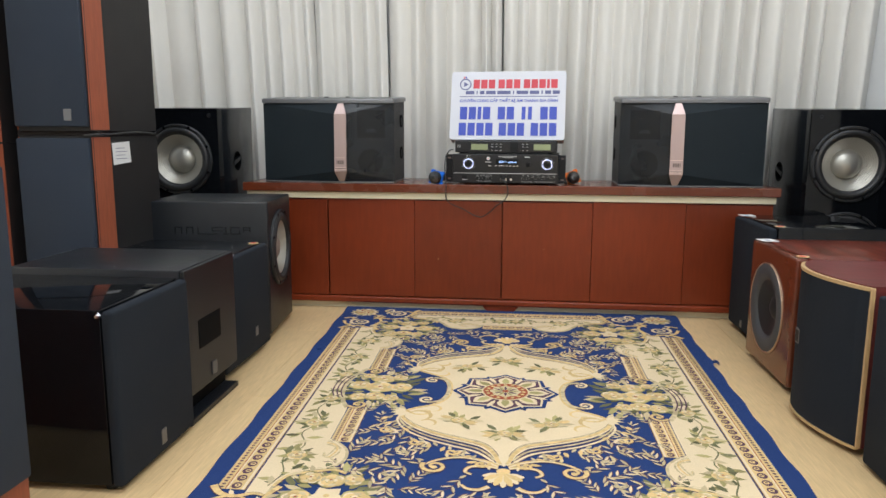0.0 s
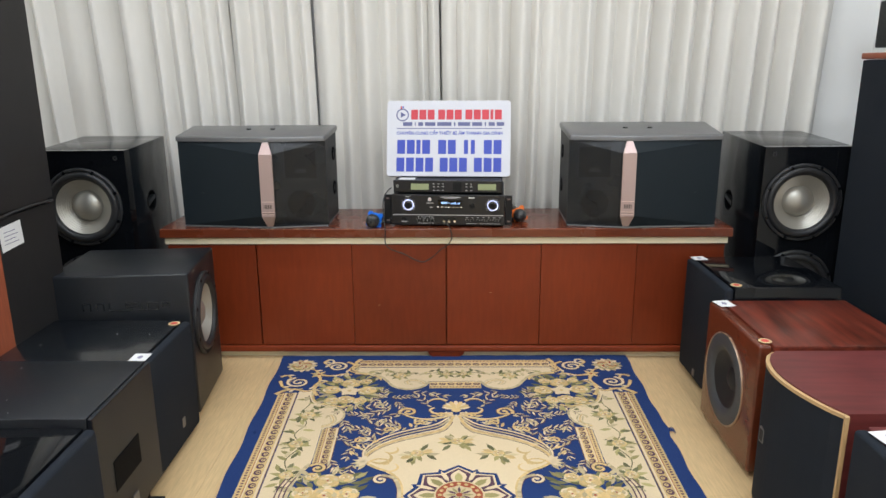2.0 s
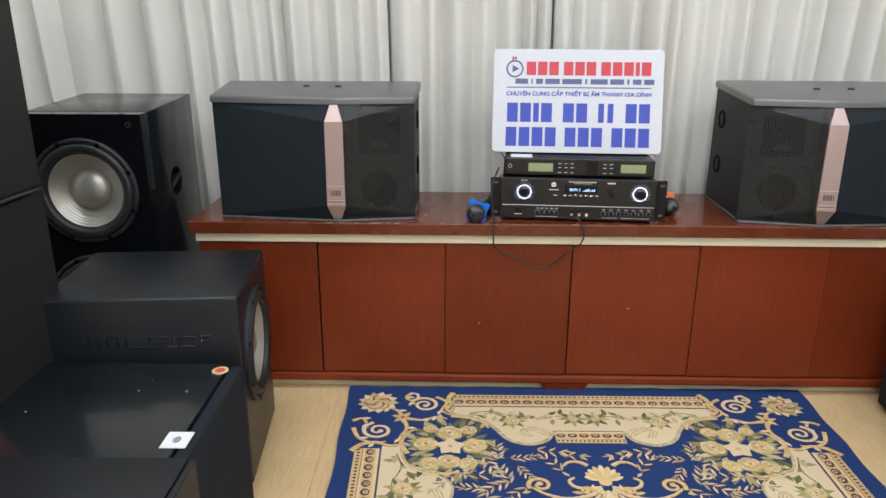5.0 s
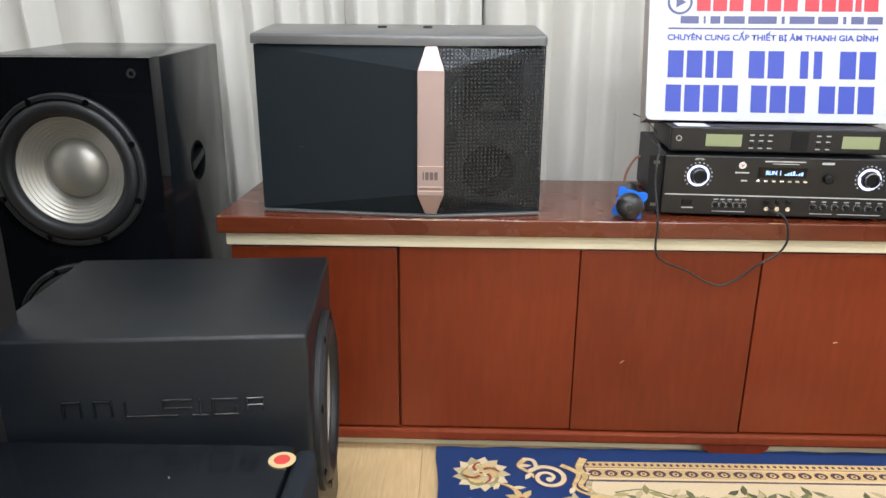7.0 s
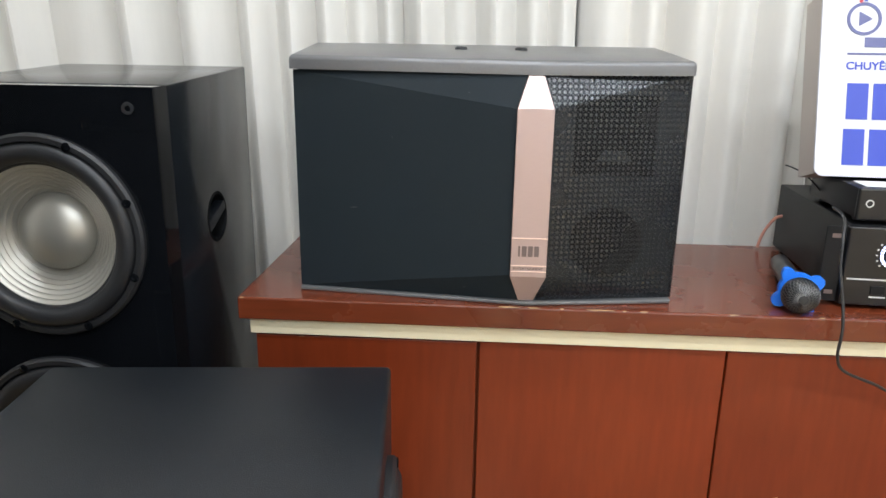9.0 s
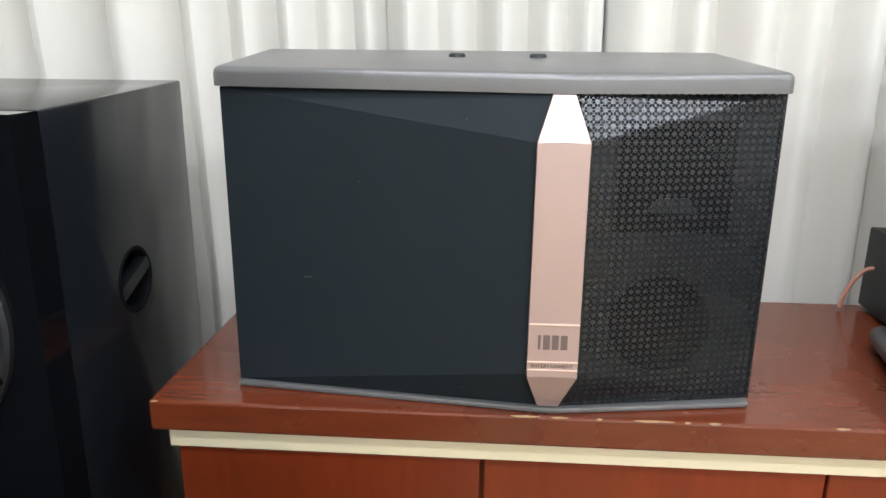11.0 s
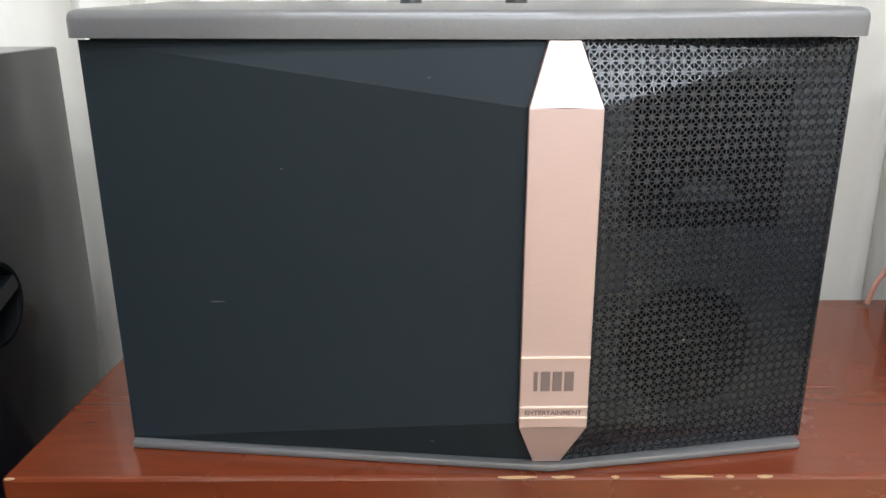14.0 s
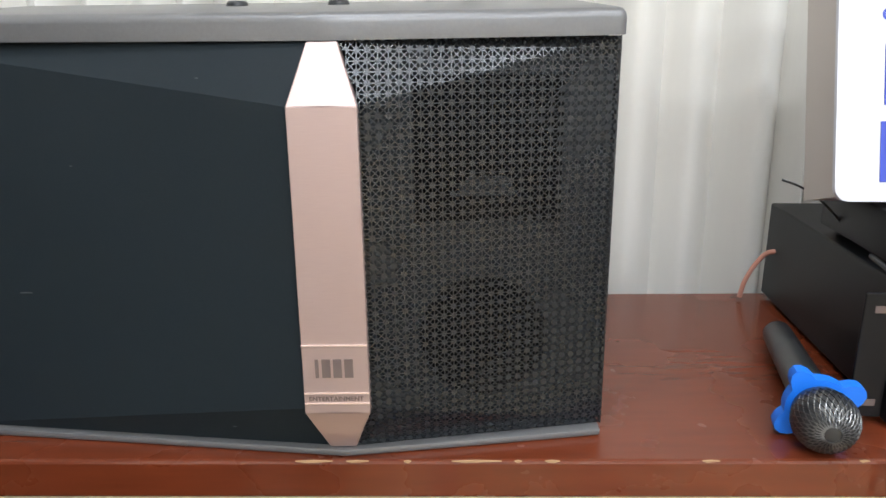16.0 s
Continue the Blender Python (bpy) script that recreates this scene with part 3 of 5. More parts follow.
def paper(parent, pts_centre, w, d, turn, name="sticker"):
    """A small white label lying on a top, with bars of print."""
    x, y, z = pts_centre
    XF.append(XF[-1] @ Matrix.Translation((x, y, z)) @ pose(0, 0, 0, 0, 0, turn))
    lab = part(name, box(-w / 2, w / 2, -d / 2, d / 2, 0.0, 0.0012), M_PAPER, parent, "small white paper label")
    part("print", prism([(0.16 * w * math.cos(k), 0.2 * d * math.sin(k)) for k in [0.5 * j for j in range(12)]], 0.0012, 0.0017), M_INK, lab)
    XF.pop()
    return lab


def gold_dot(parent, c, r=0.017):
    dot = part("sticker", lathe([(0, 0.0012), (r, 0.0012), (r, 0)], c, (0, 0, 1), 28), M_GOLD, parent, "round gold and red seal sticker")
    part("seal", lathe([(0, 0.0005), (0.6 * r, 0.0005), (0.6 * r, 0)], (c[0], c[1], c[2] + 0.0012), (0, 0, 1), 24), M_STICKRED, dot)


def side_handle(parent, x, y, z, sgn):
    """A round recessed grip with a bar across it."""
    cup = part("handle", lathe([(0, -0.028), (0.035, -0.028), (0.0365, -0.004), (0.0375, 0.001), (0.041, 0.0012), (0.042, 0.0)], (x, y, z), (sgn, 0, 0), 32), M_INNER, parent, "recessed black grip", smooth=True)
    bar = prism([(y - 0.036, z - 0.020), (y + 0.036, z + 0.006), (y + 0.036, z + 0.022), (y - 0.036, z - 0.002)], x - sgn * 0.014, x + sgn * 0.001, "x")
    part("grip_bar", bar, M_BLACKMATT, cup)


def driver_plate(x0, x1, y0, y1, z0, z1, holes):
    """A front board with round openings one above another, each with its inner wall and a closed back."""
    bm = bmesh.new()
    holes = sorted(holes, key=lambda h: h[1])
    cuts = [z0] + [(p[1] + q[1]) / 2 for p, q in zip(holes, holes[1:])] + [z1]
    for (cx, cz, r), lo, hi in zip(holes, cuts, cuts[1:]):
        angles = [2 * math.pi * k / 48 for k in range(48)]
        angles += [math.atan2(z - cz, x - cx) % (2 * math.pi) for x in (x0, x1) for z in (lo, hi)]
        inner, outer, deep = [], [], []
        for a in sorted(angles):
            ca, sa = math.cos(a), math.sin(a)
            reach = min(((x1 if ca > 0 else x0) - cx) / ca if abs(ca) > 1e-6 else 9, ((hi if sa > 0 else lo) - cz) / sa if abs(sa) > 1e-6 else 9)
            inner.append(bm.verts.new((cx + r * ca, y0, cz + r * sa)))
            deep.append(bm.verts.new((cx + r * ca, y1 - 0.002, cz + r * sa)))
            outer.append(bm.verts.new((cx + reach * ca, y0, cz + reach * sa)))
        n = len(inner)
        for k in range(n):
            j = (k + 1) % n
            bm.faces.new((outer[k], outer[j], inner[j], inner[k]))
            bm.faces.new((inner[k], inner[j], deep[j], deep[k]))
        bm.faces.new(deep)
    corners = [[bm.verts.new((x, y, z)) for x, z in ((x0, z0), (x1, z0), (x1, z1), (x0, z1))] for y in (y0, y1)]
    for k in range(4):
        j = (k + 1) % 4
        bm.faces.new((corners[0][k], corners[0][j], corners[1][j], corners[1][k]))
    bm.faces.new(corners[1])
    bmesh.ops.remove_doubles(bm, verts=bm.verts[:], dist=1e-6)
    return bm


def double_sub(x0, x1, y0, y1, z1, wx, side, label, grip=(3.04, 0.612)):
    s = thing("floor_subwoofer", ((x0 + x1) / 2, (y0 + y1) / 2, 0), label, "subwoofer", "tall subwoofers")
    body = box(x0, x1, y0 + 0.045, y1, 0.02, z1)
    for v in body.verts:
        if v.co.z > 0.5:
            v.co.z += 0.045 * (v.co.y - y0)
    bevelled(body, 0.003)
    hx = x1 if side > 0 else x0
    body = bored(body, [((hx, grip[0], grip[1]), (side, 0, 0), 0.037, 0.03)])
    part("body", body, M_BLACKWOOD, s, "black satin lacquered body", smooth=True)
    front = driver_plate(x0, x1, y0, y0 + 0.0445, 0.02, z1 + 0.001, [(wx, zz, 0.132) for zz in (0.624, 0.30)])
    part("front", front, M_GLOSS, s, "glossy black front")
    woofer(s, (wx, y0, 0.624), (0, -1, 0), 0.144)
    woofer(s, (wx, y0, 0.30), (0, -1, 0), 0.144, M_GREYCONE, M_RUBBER)
    side_handle(s, hx, grip[0], grip[1], side)
    part("badge", lathe([(0.004, 0), (0.0045, 0.002), (0.008, 0.002), (0.0085, 0)], (x1 - 0.035 if side > 0 else x0 + 0.035, y0, 0.802), (0, -1, 0), 18), M_RUBBER, s)
    feet(s, x0, x1, y0, y1)


double_sub(-1.543, -1.212, 2.843, 3.225, 0.829, -1.3833, 1, "tall black subwoofer with silver cones beside the cabinet")
double_sub(1.101, 1.426, 2.862, 3.29, 0.827, 1.2523, -1, "tall glossy black subwoofer with silver cones at the cabinet's end", (3.16, 0.58))

# subwoofer with the moulded lettering and a side-facing driver
XF.append(Matrix.Translation((-0.858, 2.40, 0)) @ pose(0, 0, 0, 0, 0, 5.0) @ Matrix.Translation((0.852, -2.37, 0)))
ms = thing("side_firing_subwoofer", (-1.05, 2.54, 0), "matt black subwoofer with moulded lettering and silver side driver", "subwoofer")
part("body", bored(box(-1.275, -0.852, 2.37, 2.71, 0.022, 0.497, 0.006, 3), [((-0.852, 2.53, 0.315), (1, 0, 0), 0.13, 0.037)]), M_BLACKMATT, ms, smooth=True)
woofer(ms, (-0.852, 2.53, 0.315), (1, 0, 0), 0.141)
feet(ms, -1.27, -0.87, 2.38, 2.70)
bm = None
for a, b, c, d in ((-1.19, -1.165, 0.428, 0.4315), (-1.19, -1.187, 0.405, 0.4315), (-1.168, -1.165, 0.405, 0.4315), (-1.15, -1.147, 0.405, 0.4315), (-1.15, -1.125, 0.428, 0.4315), (-1.128, -1.125, 0.405, 0.4315),
                   (-1.11, -1.107, 0.408, 0.4315), (-1.11, -1.04, 0.405, 0.4085), (-1.06, -1.02, 0.428, 0.4315), (-1.06, -1.057, 0.417, 0.4315), (-1.06, -1.02, 0.416, 0.4195), (-1.012, -1.009, 0.405, 0.4315), (-1.022, -1.0, 0.405, 0.4085),
                   (-0.995, -0.96, 0.428, 0.4315), (-0.995, -0.992, 0.405, 0.4315), (-0.995, -0.96, 0.405, 0.4085), (-0.965, -0.962, 0.405, 0.42), (-0.95, -0.925, 0.428, 0.4315), (-0.95, -0.947, 0.412, 0.4315), (-0.95, -0.925, 0.419, 0.4215), (-0.928, -0.925, 0.412, 0.4315)):
    bm = box(a, b, 2.366, 2.371, c, d, 0.0012, 1, bm)
bm.transform(Matrix.Translation((0.012, 0, -0.022)))
part("moulding", bm, M_BLACKWOOD, ms, "raised outline of the moulded maker's mark")
XF.pop()

# low black subwoofer with a cloth grille on its aisle side
s3 = thing("cloth_front_subwoofer", (-1.05, 2.16, 0), "low black subwoofer with cloth grille and two stickers", "subwoofer")
part("body", box(-1.26, -0.868, 1.962, 2.345, 0.018, 0.366, 0.004), M_BLACKWOOD, s3, smooth=True)
part("grille", box(-0.867, -0.84, 1.964, 2.343, 0.02, 0.363, 0.009, 3), M_CLOTH, s3, "black cloth grille frame", smooth=True)
part("badge", box(-0.84, -0.838, 2.20, 2.222, 0.075, 0.105, 0.0008), M_BADGE, s3, "small dark nickel badge")
feet(s3, -1.25, -0.85, 1.99, 2.33)
paper(s3, (-0.873, 2.05, 0.366), 0.045, 0.05, 0)
gold_dot(s3, (-0.878, 2.31, 0.366))

# black subwoofer with a letter-box port
s4 = thing("slot_port_subwoofer", (-1.02, 1.78, 0), "matt black subwoofer with recessed slot port and badge", "subwoofer")
part("body", box(-1.255, -0.812, 1.636, 1.945, 0.075, 0.403, 0.004), M_BLACKMATT, s4, smooth=True)
part("face", box(-0.811, -0.80, 1.637, 1.944, 0.078, 0.401, 0.003), M_BLACKMATT, s4)
# window and slot are not hollow: their shade is painted near-black
part("recess", box(-0.804, -0.7985, 1.70, 1.835, 0.185, 0.262, 0.002), M_INNER, s4, "near-black plate standing in for the shade of a recessed window")
part("base", box(-1.255, -0.84, 1.64, 1.943, 0.0, 0.074), M_INNER, s4, "near-black block standing in for the shaded port slot over the floor")
part("floor_lip", box(-0.87, -0.80, 1.637, 1.944, 0.001, 0.016, 0.003), M_BLACKMATT, s4)
part("badge", box(-0.80, -0.7965, 1.768, 1.797, 0.095, 0.13, 0.001), M_BADGE, s4, "small square dark nickel badge")

# glossy black subwoofer with a thick grille
s5 = thing("glossy_subwoofer", (-1.0, 1.44, 0), "piano black subwoofer with a thick rounded cloth grille", "subwoofer")
part("body", box(-1.245, -0.815, 1.30, 1.628, 0.015, 0.387, 0.003), M_GLOSS, s5, "mirror-glossy black body", smooth=True)
part("grille", box(-0.814, -0.788, 1.298, 1.63, 0.012, 0.385, 0.010, 4), M_CLOTH, s5, "thick black cloth grille with rounded edges", smooth=True)
part("badge", box(-0.788, -0.7855, 1.46, 1.482, 0.035, 0.07, 0.001), M_BADGE, s5, "small dark nickel badge")
part("corner_pin", lathe([(0, 0.006), (0.004, 0.005), (0.006, 0)], (-0.818, 1.30, 0.376), (0, -1, 0), 14), M_STEEL, s5)
feet(s5, -1.24, -0.79, 1.29, 1.59, 0.014)

rnd = random.Random(5)
for owner, xa, xb, ya, yb, z in ((s3, -1.2, -0.9, 2.0, 2.3, 0.3662), (s4, -1.2, -0.84, 1.66, 1.92, 0.4032)):
    for k in range(4):
        px, py, w = rnd.uniform(xa, xb), rnd.uniform(ya, yb), rnd.uniform(0.0008, 0.0018)
        part("lint", box(px - w, px + w, py - 0.5 * w, py + 0.5 * w, z, z + 0.0006), M_PAPER, owner, "white speck of lint")

# right-hand row
b1 = thing("gloss_top_subwoofer", (1.0, 2.59, 0), "black subwoofer with glossy top and dark cloth grille", "subwoofer")
part("body", box(0.862, 1.20, 2.432, 2.815, 0.018, 0.433, 0.004), M_GLOSS, b1, "glossy black body", smooth=True)
part("grille", box(0.832, 0.861, 2.434, 2.813, 0.02, 0.428, 0.009, 3), M_CLOTH, b1, "dark cloth grille frame", smooth=True)
part("badge", box(0.8295, 0.8322, 2.64, 2.66, 0.035, 0.06, 0.001), M_BADGE, b1)
feet(b1, 0.84, 1.2, 2.44, 2.81)
paper(b1, (0.868, 2.79, 0.433), 0.05, 0.045, 8)
gold_dot(b1, (0.876, 2.462, 0.433))

b2 = thing("rosewood_subwoofer", (0.97, 2.23, 0), "glossy rosewood-veneered subwoofer with a gold-ringed driver", "subwoofer")
part("body", box(0.815, 1.205, 2.04, 2.42, 0.018, 0.397, 0.006), M_ROSEWOOD, b2, smooth=True)
part("face", bored(box(0.778, 0.814, 2.042, 2.418, 0.02, 0.395, 0.008, 3), [((0.778, 2.25, 0.207), (-1, 0, 0), 0.126, 0.033)]), M_ROSEFACE, b2, "polished rosewood front", smooth=True)
RC = (0.778, 2.25, 0.207)
ring = part("driver_ring", lathe([(0.1405, 0), (0.1405, 0.003), (0.139, 0.005), (0.137, 0.004), (0.126, 0.0)], RC, (-1, 0, 0), 56), M_RING, b2, "thin copper trim ring", smooth=True)
part("surround", lathe([(0.1378, 0.003), (0.126, 0.0065), (0.105, 0.007), (0.092, 0.001), (0.086, -0.004)], RC, (-1, 0, 0), 56), M_GREYCONE, ring, smooth=True)
part("cone", lathe([(0.088, -0.003), (0.05, -0.02), (0.035, -0.024), (0.02, -0.016), (0, -0.012)], RC, (-1, 0, 0), 48), M_RUBBER, ring, "dark grey cone", smooth=True)
feet(b2, 0.79, 1.2, 2.045, 2.415)
paper(b2, (0.812, 2.385, 0.397), 0.05, 0.055, 10)
gold_dot(b2, (0.806, 2.075, 0.397))

b3 = thing("bow_front_speaker", (1.0, 1.82, 0), "wine-red speaker with a bowed black grille and pale trim", "loudspeaker")
bow = [(0.80 - 0.055 * math.sin(math.pi * (k / 14) ** 0.8) ** 0.8, 1.995 - 0.345 * k / 14) for k in range(15)]
part("body", prism(bow + [(1.24, 1.65), (1.24, 1.995)], 0.02, 0.402, "z"), M_WINE, b3)
part("grille", prism([(x - 0.008, y) for x, y in bow] + [(x - 0.0005, y) for x, y in reversed(bow)], 0.024, 0.3905, "z"), M_CLOTH, b3, "bowed black mesh grille")
for z0, z1 in ((0.391, 0.399), (0.0165, 0.0235)):
    part("trim", prism([(x - 0.010, y) for x, y in bow] + [(x - 0.0005, y) for x, y in reversed(bow)], z0, z1, "z"), M_GOLDWOOD, b3, "pale wood edge trim")
part("trim", box(0.790, 0.801, 1.643, 1.6495, 0.022, 0.399, 0.002), M_GOLDWOOD, b3, "pale wood edge trim")
badge = part("badge", box(0.7385, 0.7425, 1.883, 1.909, 0.198, 0.237, 0.001), M_CAP, b3, "small grey badge in a bright frame")
part("badge_plate", box(0.7378, 0.7390, 1.887, 1.905, 0.202, 0.233, 0.0004), M_AMP, badge)
feet(b3, 0.81, 1.24, 1.655, 1.99)

b4 = thing("red_top_speaker", (1.0, 1.4, 0), "red-veneered speaker with a dark cloth front and label", "loudspeaker")
part("body", box(0.815, 1.24, 1.25, 1.605, 0.0, 0.398, 0.004), M_WINE, b4)
part("grille", box(0.785, 0.814, 1.253, 1.602, 0.01, 0.394, 0.008, 3), M_CLOTH, b4, "dark cloth grille", smooth=True)
paper(b4, (0.835, 1.56, 0.398), 0.06, 0.05, 8)


# ---------- stacked floor loudspeakers ----------
def stack_box(x0, x1, y0, y1, z0, z1, label):
    """A tall box: cloth front facing the room, slanting cherry corner strips, dark vinyl sides."""
    c = 0.024
    t = thing("stacked_loudspeaker", ((x0 + x1) / 2, (y0 + y1) / 2, z0), label, "loudspeaker", "stacked loudspeakers")
    part("body", prism([(x0, y0 + 0.055), (x0 + c, y0 + 0.004), (x1 - c, y0 + 0.004), (x1, y0 + 0.055), (x1, y1), (x0, y1)], z0, z1, "z"), M_VINYL, t, "dark vinyl-wrapped box")
    for sgn, ex in ((1, x1), (-1, x0)):
        part("corner_strip", prism([(ex - sgn * (c + 0.002), y0), (ex + sgn * 0.0015, y0 + 0.056), (ex - sgn * 0.002, y0 + 0.058), (ex - sgn * (c + 0.004), y0 + 0.004)], z0 + 0.003, z1 - 0.003, "z"), M_CHERRY, t, "cherry wood-grain corner strip")
    part("grille", box(x0 + c + 0.004, x1 - c - 0.004, y0 - 0.016, y0 + 0.003, z0 + 0.012, z1 - 0.006, 0.006), M_NAVY, t, "dark navy cloth grille", smooth=True)
    part("badge", box(x1 - c - 0.075, x1 - c - 0.05, y0 - 0.018, y0 - 0.0155, z0 + 0.03, z0 + 0.065, 0.001), M_BADGE, t, "small dark nickel badge")
    return t


STACK_LABEL = "tall loudspeaker in dark vinyl with cherry corner strips, stacked"
low = stack_box(-1.55, -1.26, 2.08, 2.43, 0.0, 0.722, "lower stacked loudspeaker with a white paper label on its side")
tag = part("paper_label", prism([(2.142, 0.70), (2.147, 0.632), (2.248, 0.638), (2.243, 0.705)], -1.2592, -1.2575, "x"), M_PAPER, low, "white printed paper label")
for k in range(4):
    part("print", box(-1.2577, -1.2570, 2.16, 2.225 - 0.012 * (k % 2), 0.65 + 0.011 * k, 0.652 + 0.011 * k), M_INK, tag)
stack_box(-1.55, -1.26, 2.08, 2.43, 0.738, 1.44, "upper stacked loudspeaker in dark vinyl with cherry corner strips")
pads = thing("foam_strip", (-1.4, 2.25, 0.722), "dark padding strip between the stacked loudspeakers", "padding")
part("strip", box(-1.54, -1.27, 2.10, 2.42, 0.722, 0.738, 0.004), M_DARK, pads)
wire = thing("loudspeaker_cable", (-1.25, 2.25, 0.73), "thin black cable looped over the stacked loudspeakers", "cable")
part("cable", tube([(-1.30, 2.066, 0.724), (-1.262, 2.09, 0.727), (-1.2562, 2.15, 0.728), (-1.2562, 2.22, 0.732), (-1.2562, 2.32, 0.733), (-1.2562, 2.42, 0.728)], 0.0038), M_CABLE, wire, smooth=True)
stack_box(-1.90, -1.575, 2.02, 2.38, 0.0, 0.70, STACK_LABEL)
stack_box(-1.90, -1.575, 2.02, 2.38, 0.701, 1.40, STACK_LABEL)

n1 = thing("cherry_floor_speaker", (-1.0, 0.86, 0), "cherry wood floor loudspeaker with a grey-blue cloth side", "loudspeaker")
part("body", box(-1.2, -0.808, 0.66, 1.055, 0.0, 0.69, 0.004), M_CHERRY, n1)
part("grille", box(-0.808, -0.80, 0.665, 1.052, 0.165, 0.683, 0.004), M_NAVY, n1, "grey-blue cloth grille", smooth=True)

tr = thing("tall_tower_speaker", (1.54, 2.62, 0), "tall dark tower loudspeaker with a brown wooden cap", "loudspeaker")
part("body", box(1.395, 1.69, 2.42, 2.825, 0.0, 1.13, 0.004), M_BLACKWOOD, tr)
part("side_grille", box(1.384, 1.394, 2.425, 2.822, 0.03, 1.128, 0.004), M_CLOTH, tr, "dark cloth covering")
part("cap", box(1.38, 1.695, 2.415, 2.83, 1.131, 1.152, 0.005), M_CHERRY, tr, "brown wooden cap")
ws = thing("wall_speaker", (1.70, 3.1, 1.24), "small black loudspeaker mounted on the block wall", "loudspeaker")
part("body", box(1.632, 1.775, 3.02, 3.2, 1.175, 1.35, 0.006), M_BLACKMATT, ws)
part("grille", box(1.637, 1.77, 3.008, 3.02, 1.18, 1.345, 0.004), M_CLOTH, ws)

# ---------- sign board ----------
sg = thing("sign_board", (-0.048, 3.0, 0.706), "white shop sign board with red and blue print", "sign")
ang = math.atan2(0.075, 0.28)
XF.append(Matrix.Translation((-0.045, 2.988, 0.7085)) @ pose(0, 0, 0, -math.degrees(ang), 0, -4.0))
W, H = 0.237, 0.290
outline = []
for cx, cz, a0 in ((W - 0.012, H - 0.012, 0), (-W + 0.012, H - 0.012, 90), (-W + 0.012, 0.012, 180), (W - 0.012, 0.012, 270)):
    for k in range(5):
        a = radians(a0 + 22.5 * k)
        outline.append((cx + 0.012 * math.cos(a), cz + 0.012 * math.sin(a)))
board = part("board", prism(outline, 0.0, 0.005, "y"), M_SIGN, sg)


def sign_x(f):
    return -W + 2 * W * f


def sign_z(f):
    return H * (1 - f)


def bars(spec, f0, f1, material, name):
    """A row of plain bars between two heights; spec: widths, negative for gaps, as shares of the board."""
    x = spec[0]
    for w in spec[1:]:
        if w > 0:
            part(name, box(sign_x(x), sign_x(x + w), -0.0008, 0.001, sign_z(f1), sign_z(f0)), material, board)
        x += abs(w)


g = -0.011
c = 0.056
bars([0.195, c, g, c, g, c, -0.03, c, g, c, g, c, -0.03, c, g, c, g, c, g, 0.024, g, c], 0.12, 0.25, M_SIGNRED, "red_bar")
bars([0.13, 0.075, -0.02, 0.008, -0.02, 0.04, -0.015, 0.085, -0.015, 0.115, -0.02, 0.012, -0.02, 0.1, -0.015, 0.08, -0.02, 0.012, -0.02, 0.05, -0.015, 0.06], 0.285, 0.335, M_SIGNGREY, "small_bar")
part("rule", box(sign_x(0.08), sign_x(0.93), -0.0008, 0.001, sign_z(0.374), sign_z(0.364)), M_SIGNGREY, board)
d, g = 0.064, -0.014
bars([0.085, d, g, d, g, 0.033, g, d, -0.066, d, g, d, -0.066, 0.033, -0.022, 0.033, -0.072, d, g, d], 0.52, 0.705, M_SIGNBLUE, "blue_bar")
bars([0.08, d, g, d, g, d, g, d, -0.054, d, g, d, g, d, -0.056, d, g, d, g, d], 0.755, 0.94, M_SIGNBLUE, "blue_bar")
lettering("CHUYÊN CUNG CẤP THIẾT BỊ ÂM THANH GIA DÌNH", sign_x(0.078), -0.0006, sign_z(0.462), 2 * W * 0.855, H * 0.075, M_SIGNBLUE, board, "lettering")
part("lettering", box(sign_x(0.8525), sign_x(0.8615), -0.0006, 0.001, sign_z(0.4435), sign_z(0.4385)), M_SIGNBLUE, board)
# round play mark
cx, cz = sign_x(0.125), sign_z(0.19)
bm = lathe([(0.020, 0), (0.020, 0.001), (0.0245, 0.001), (0.0245, 0)], (cx, 0.0, cz), (0, -1, 0), 32)
part("round_mark", bm, M_SIGNGREY, board)
part("round_mark", prism([(cx - 0.007, cz - 0.011), (cx + 0.012, cz), (cx - 0.007, cz + 0.011)], -0.0008, 0.001, "y"), M_SIGNGREY, board)
part("round_mark", box(cx - 0.008, cx - 0.003, -0.0008, 0.001, cz + 0.024, cz + 0.034), M_SIGNRED, board)
part("round_mark", box(cx - 0.001, cx + 0.004, -0.0008, 0.001, cz + 0.026, cz + 0.034), M_SIGNBLUE, board)
part("back_stand", prism([(-W + 0.003, 0.004), (W - 0.003, 0.004), (W - 0.003, H - 0.012), (-W + 0.003, H - 0.012)], 0.0052, 0.072, "y"), M_SIGNSIDE, sg, "beige card backing of the sign")
XF.pop()

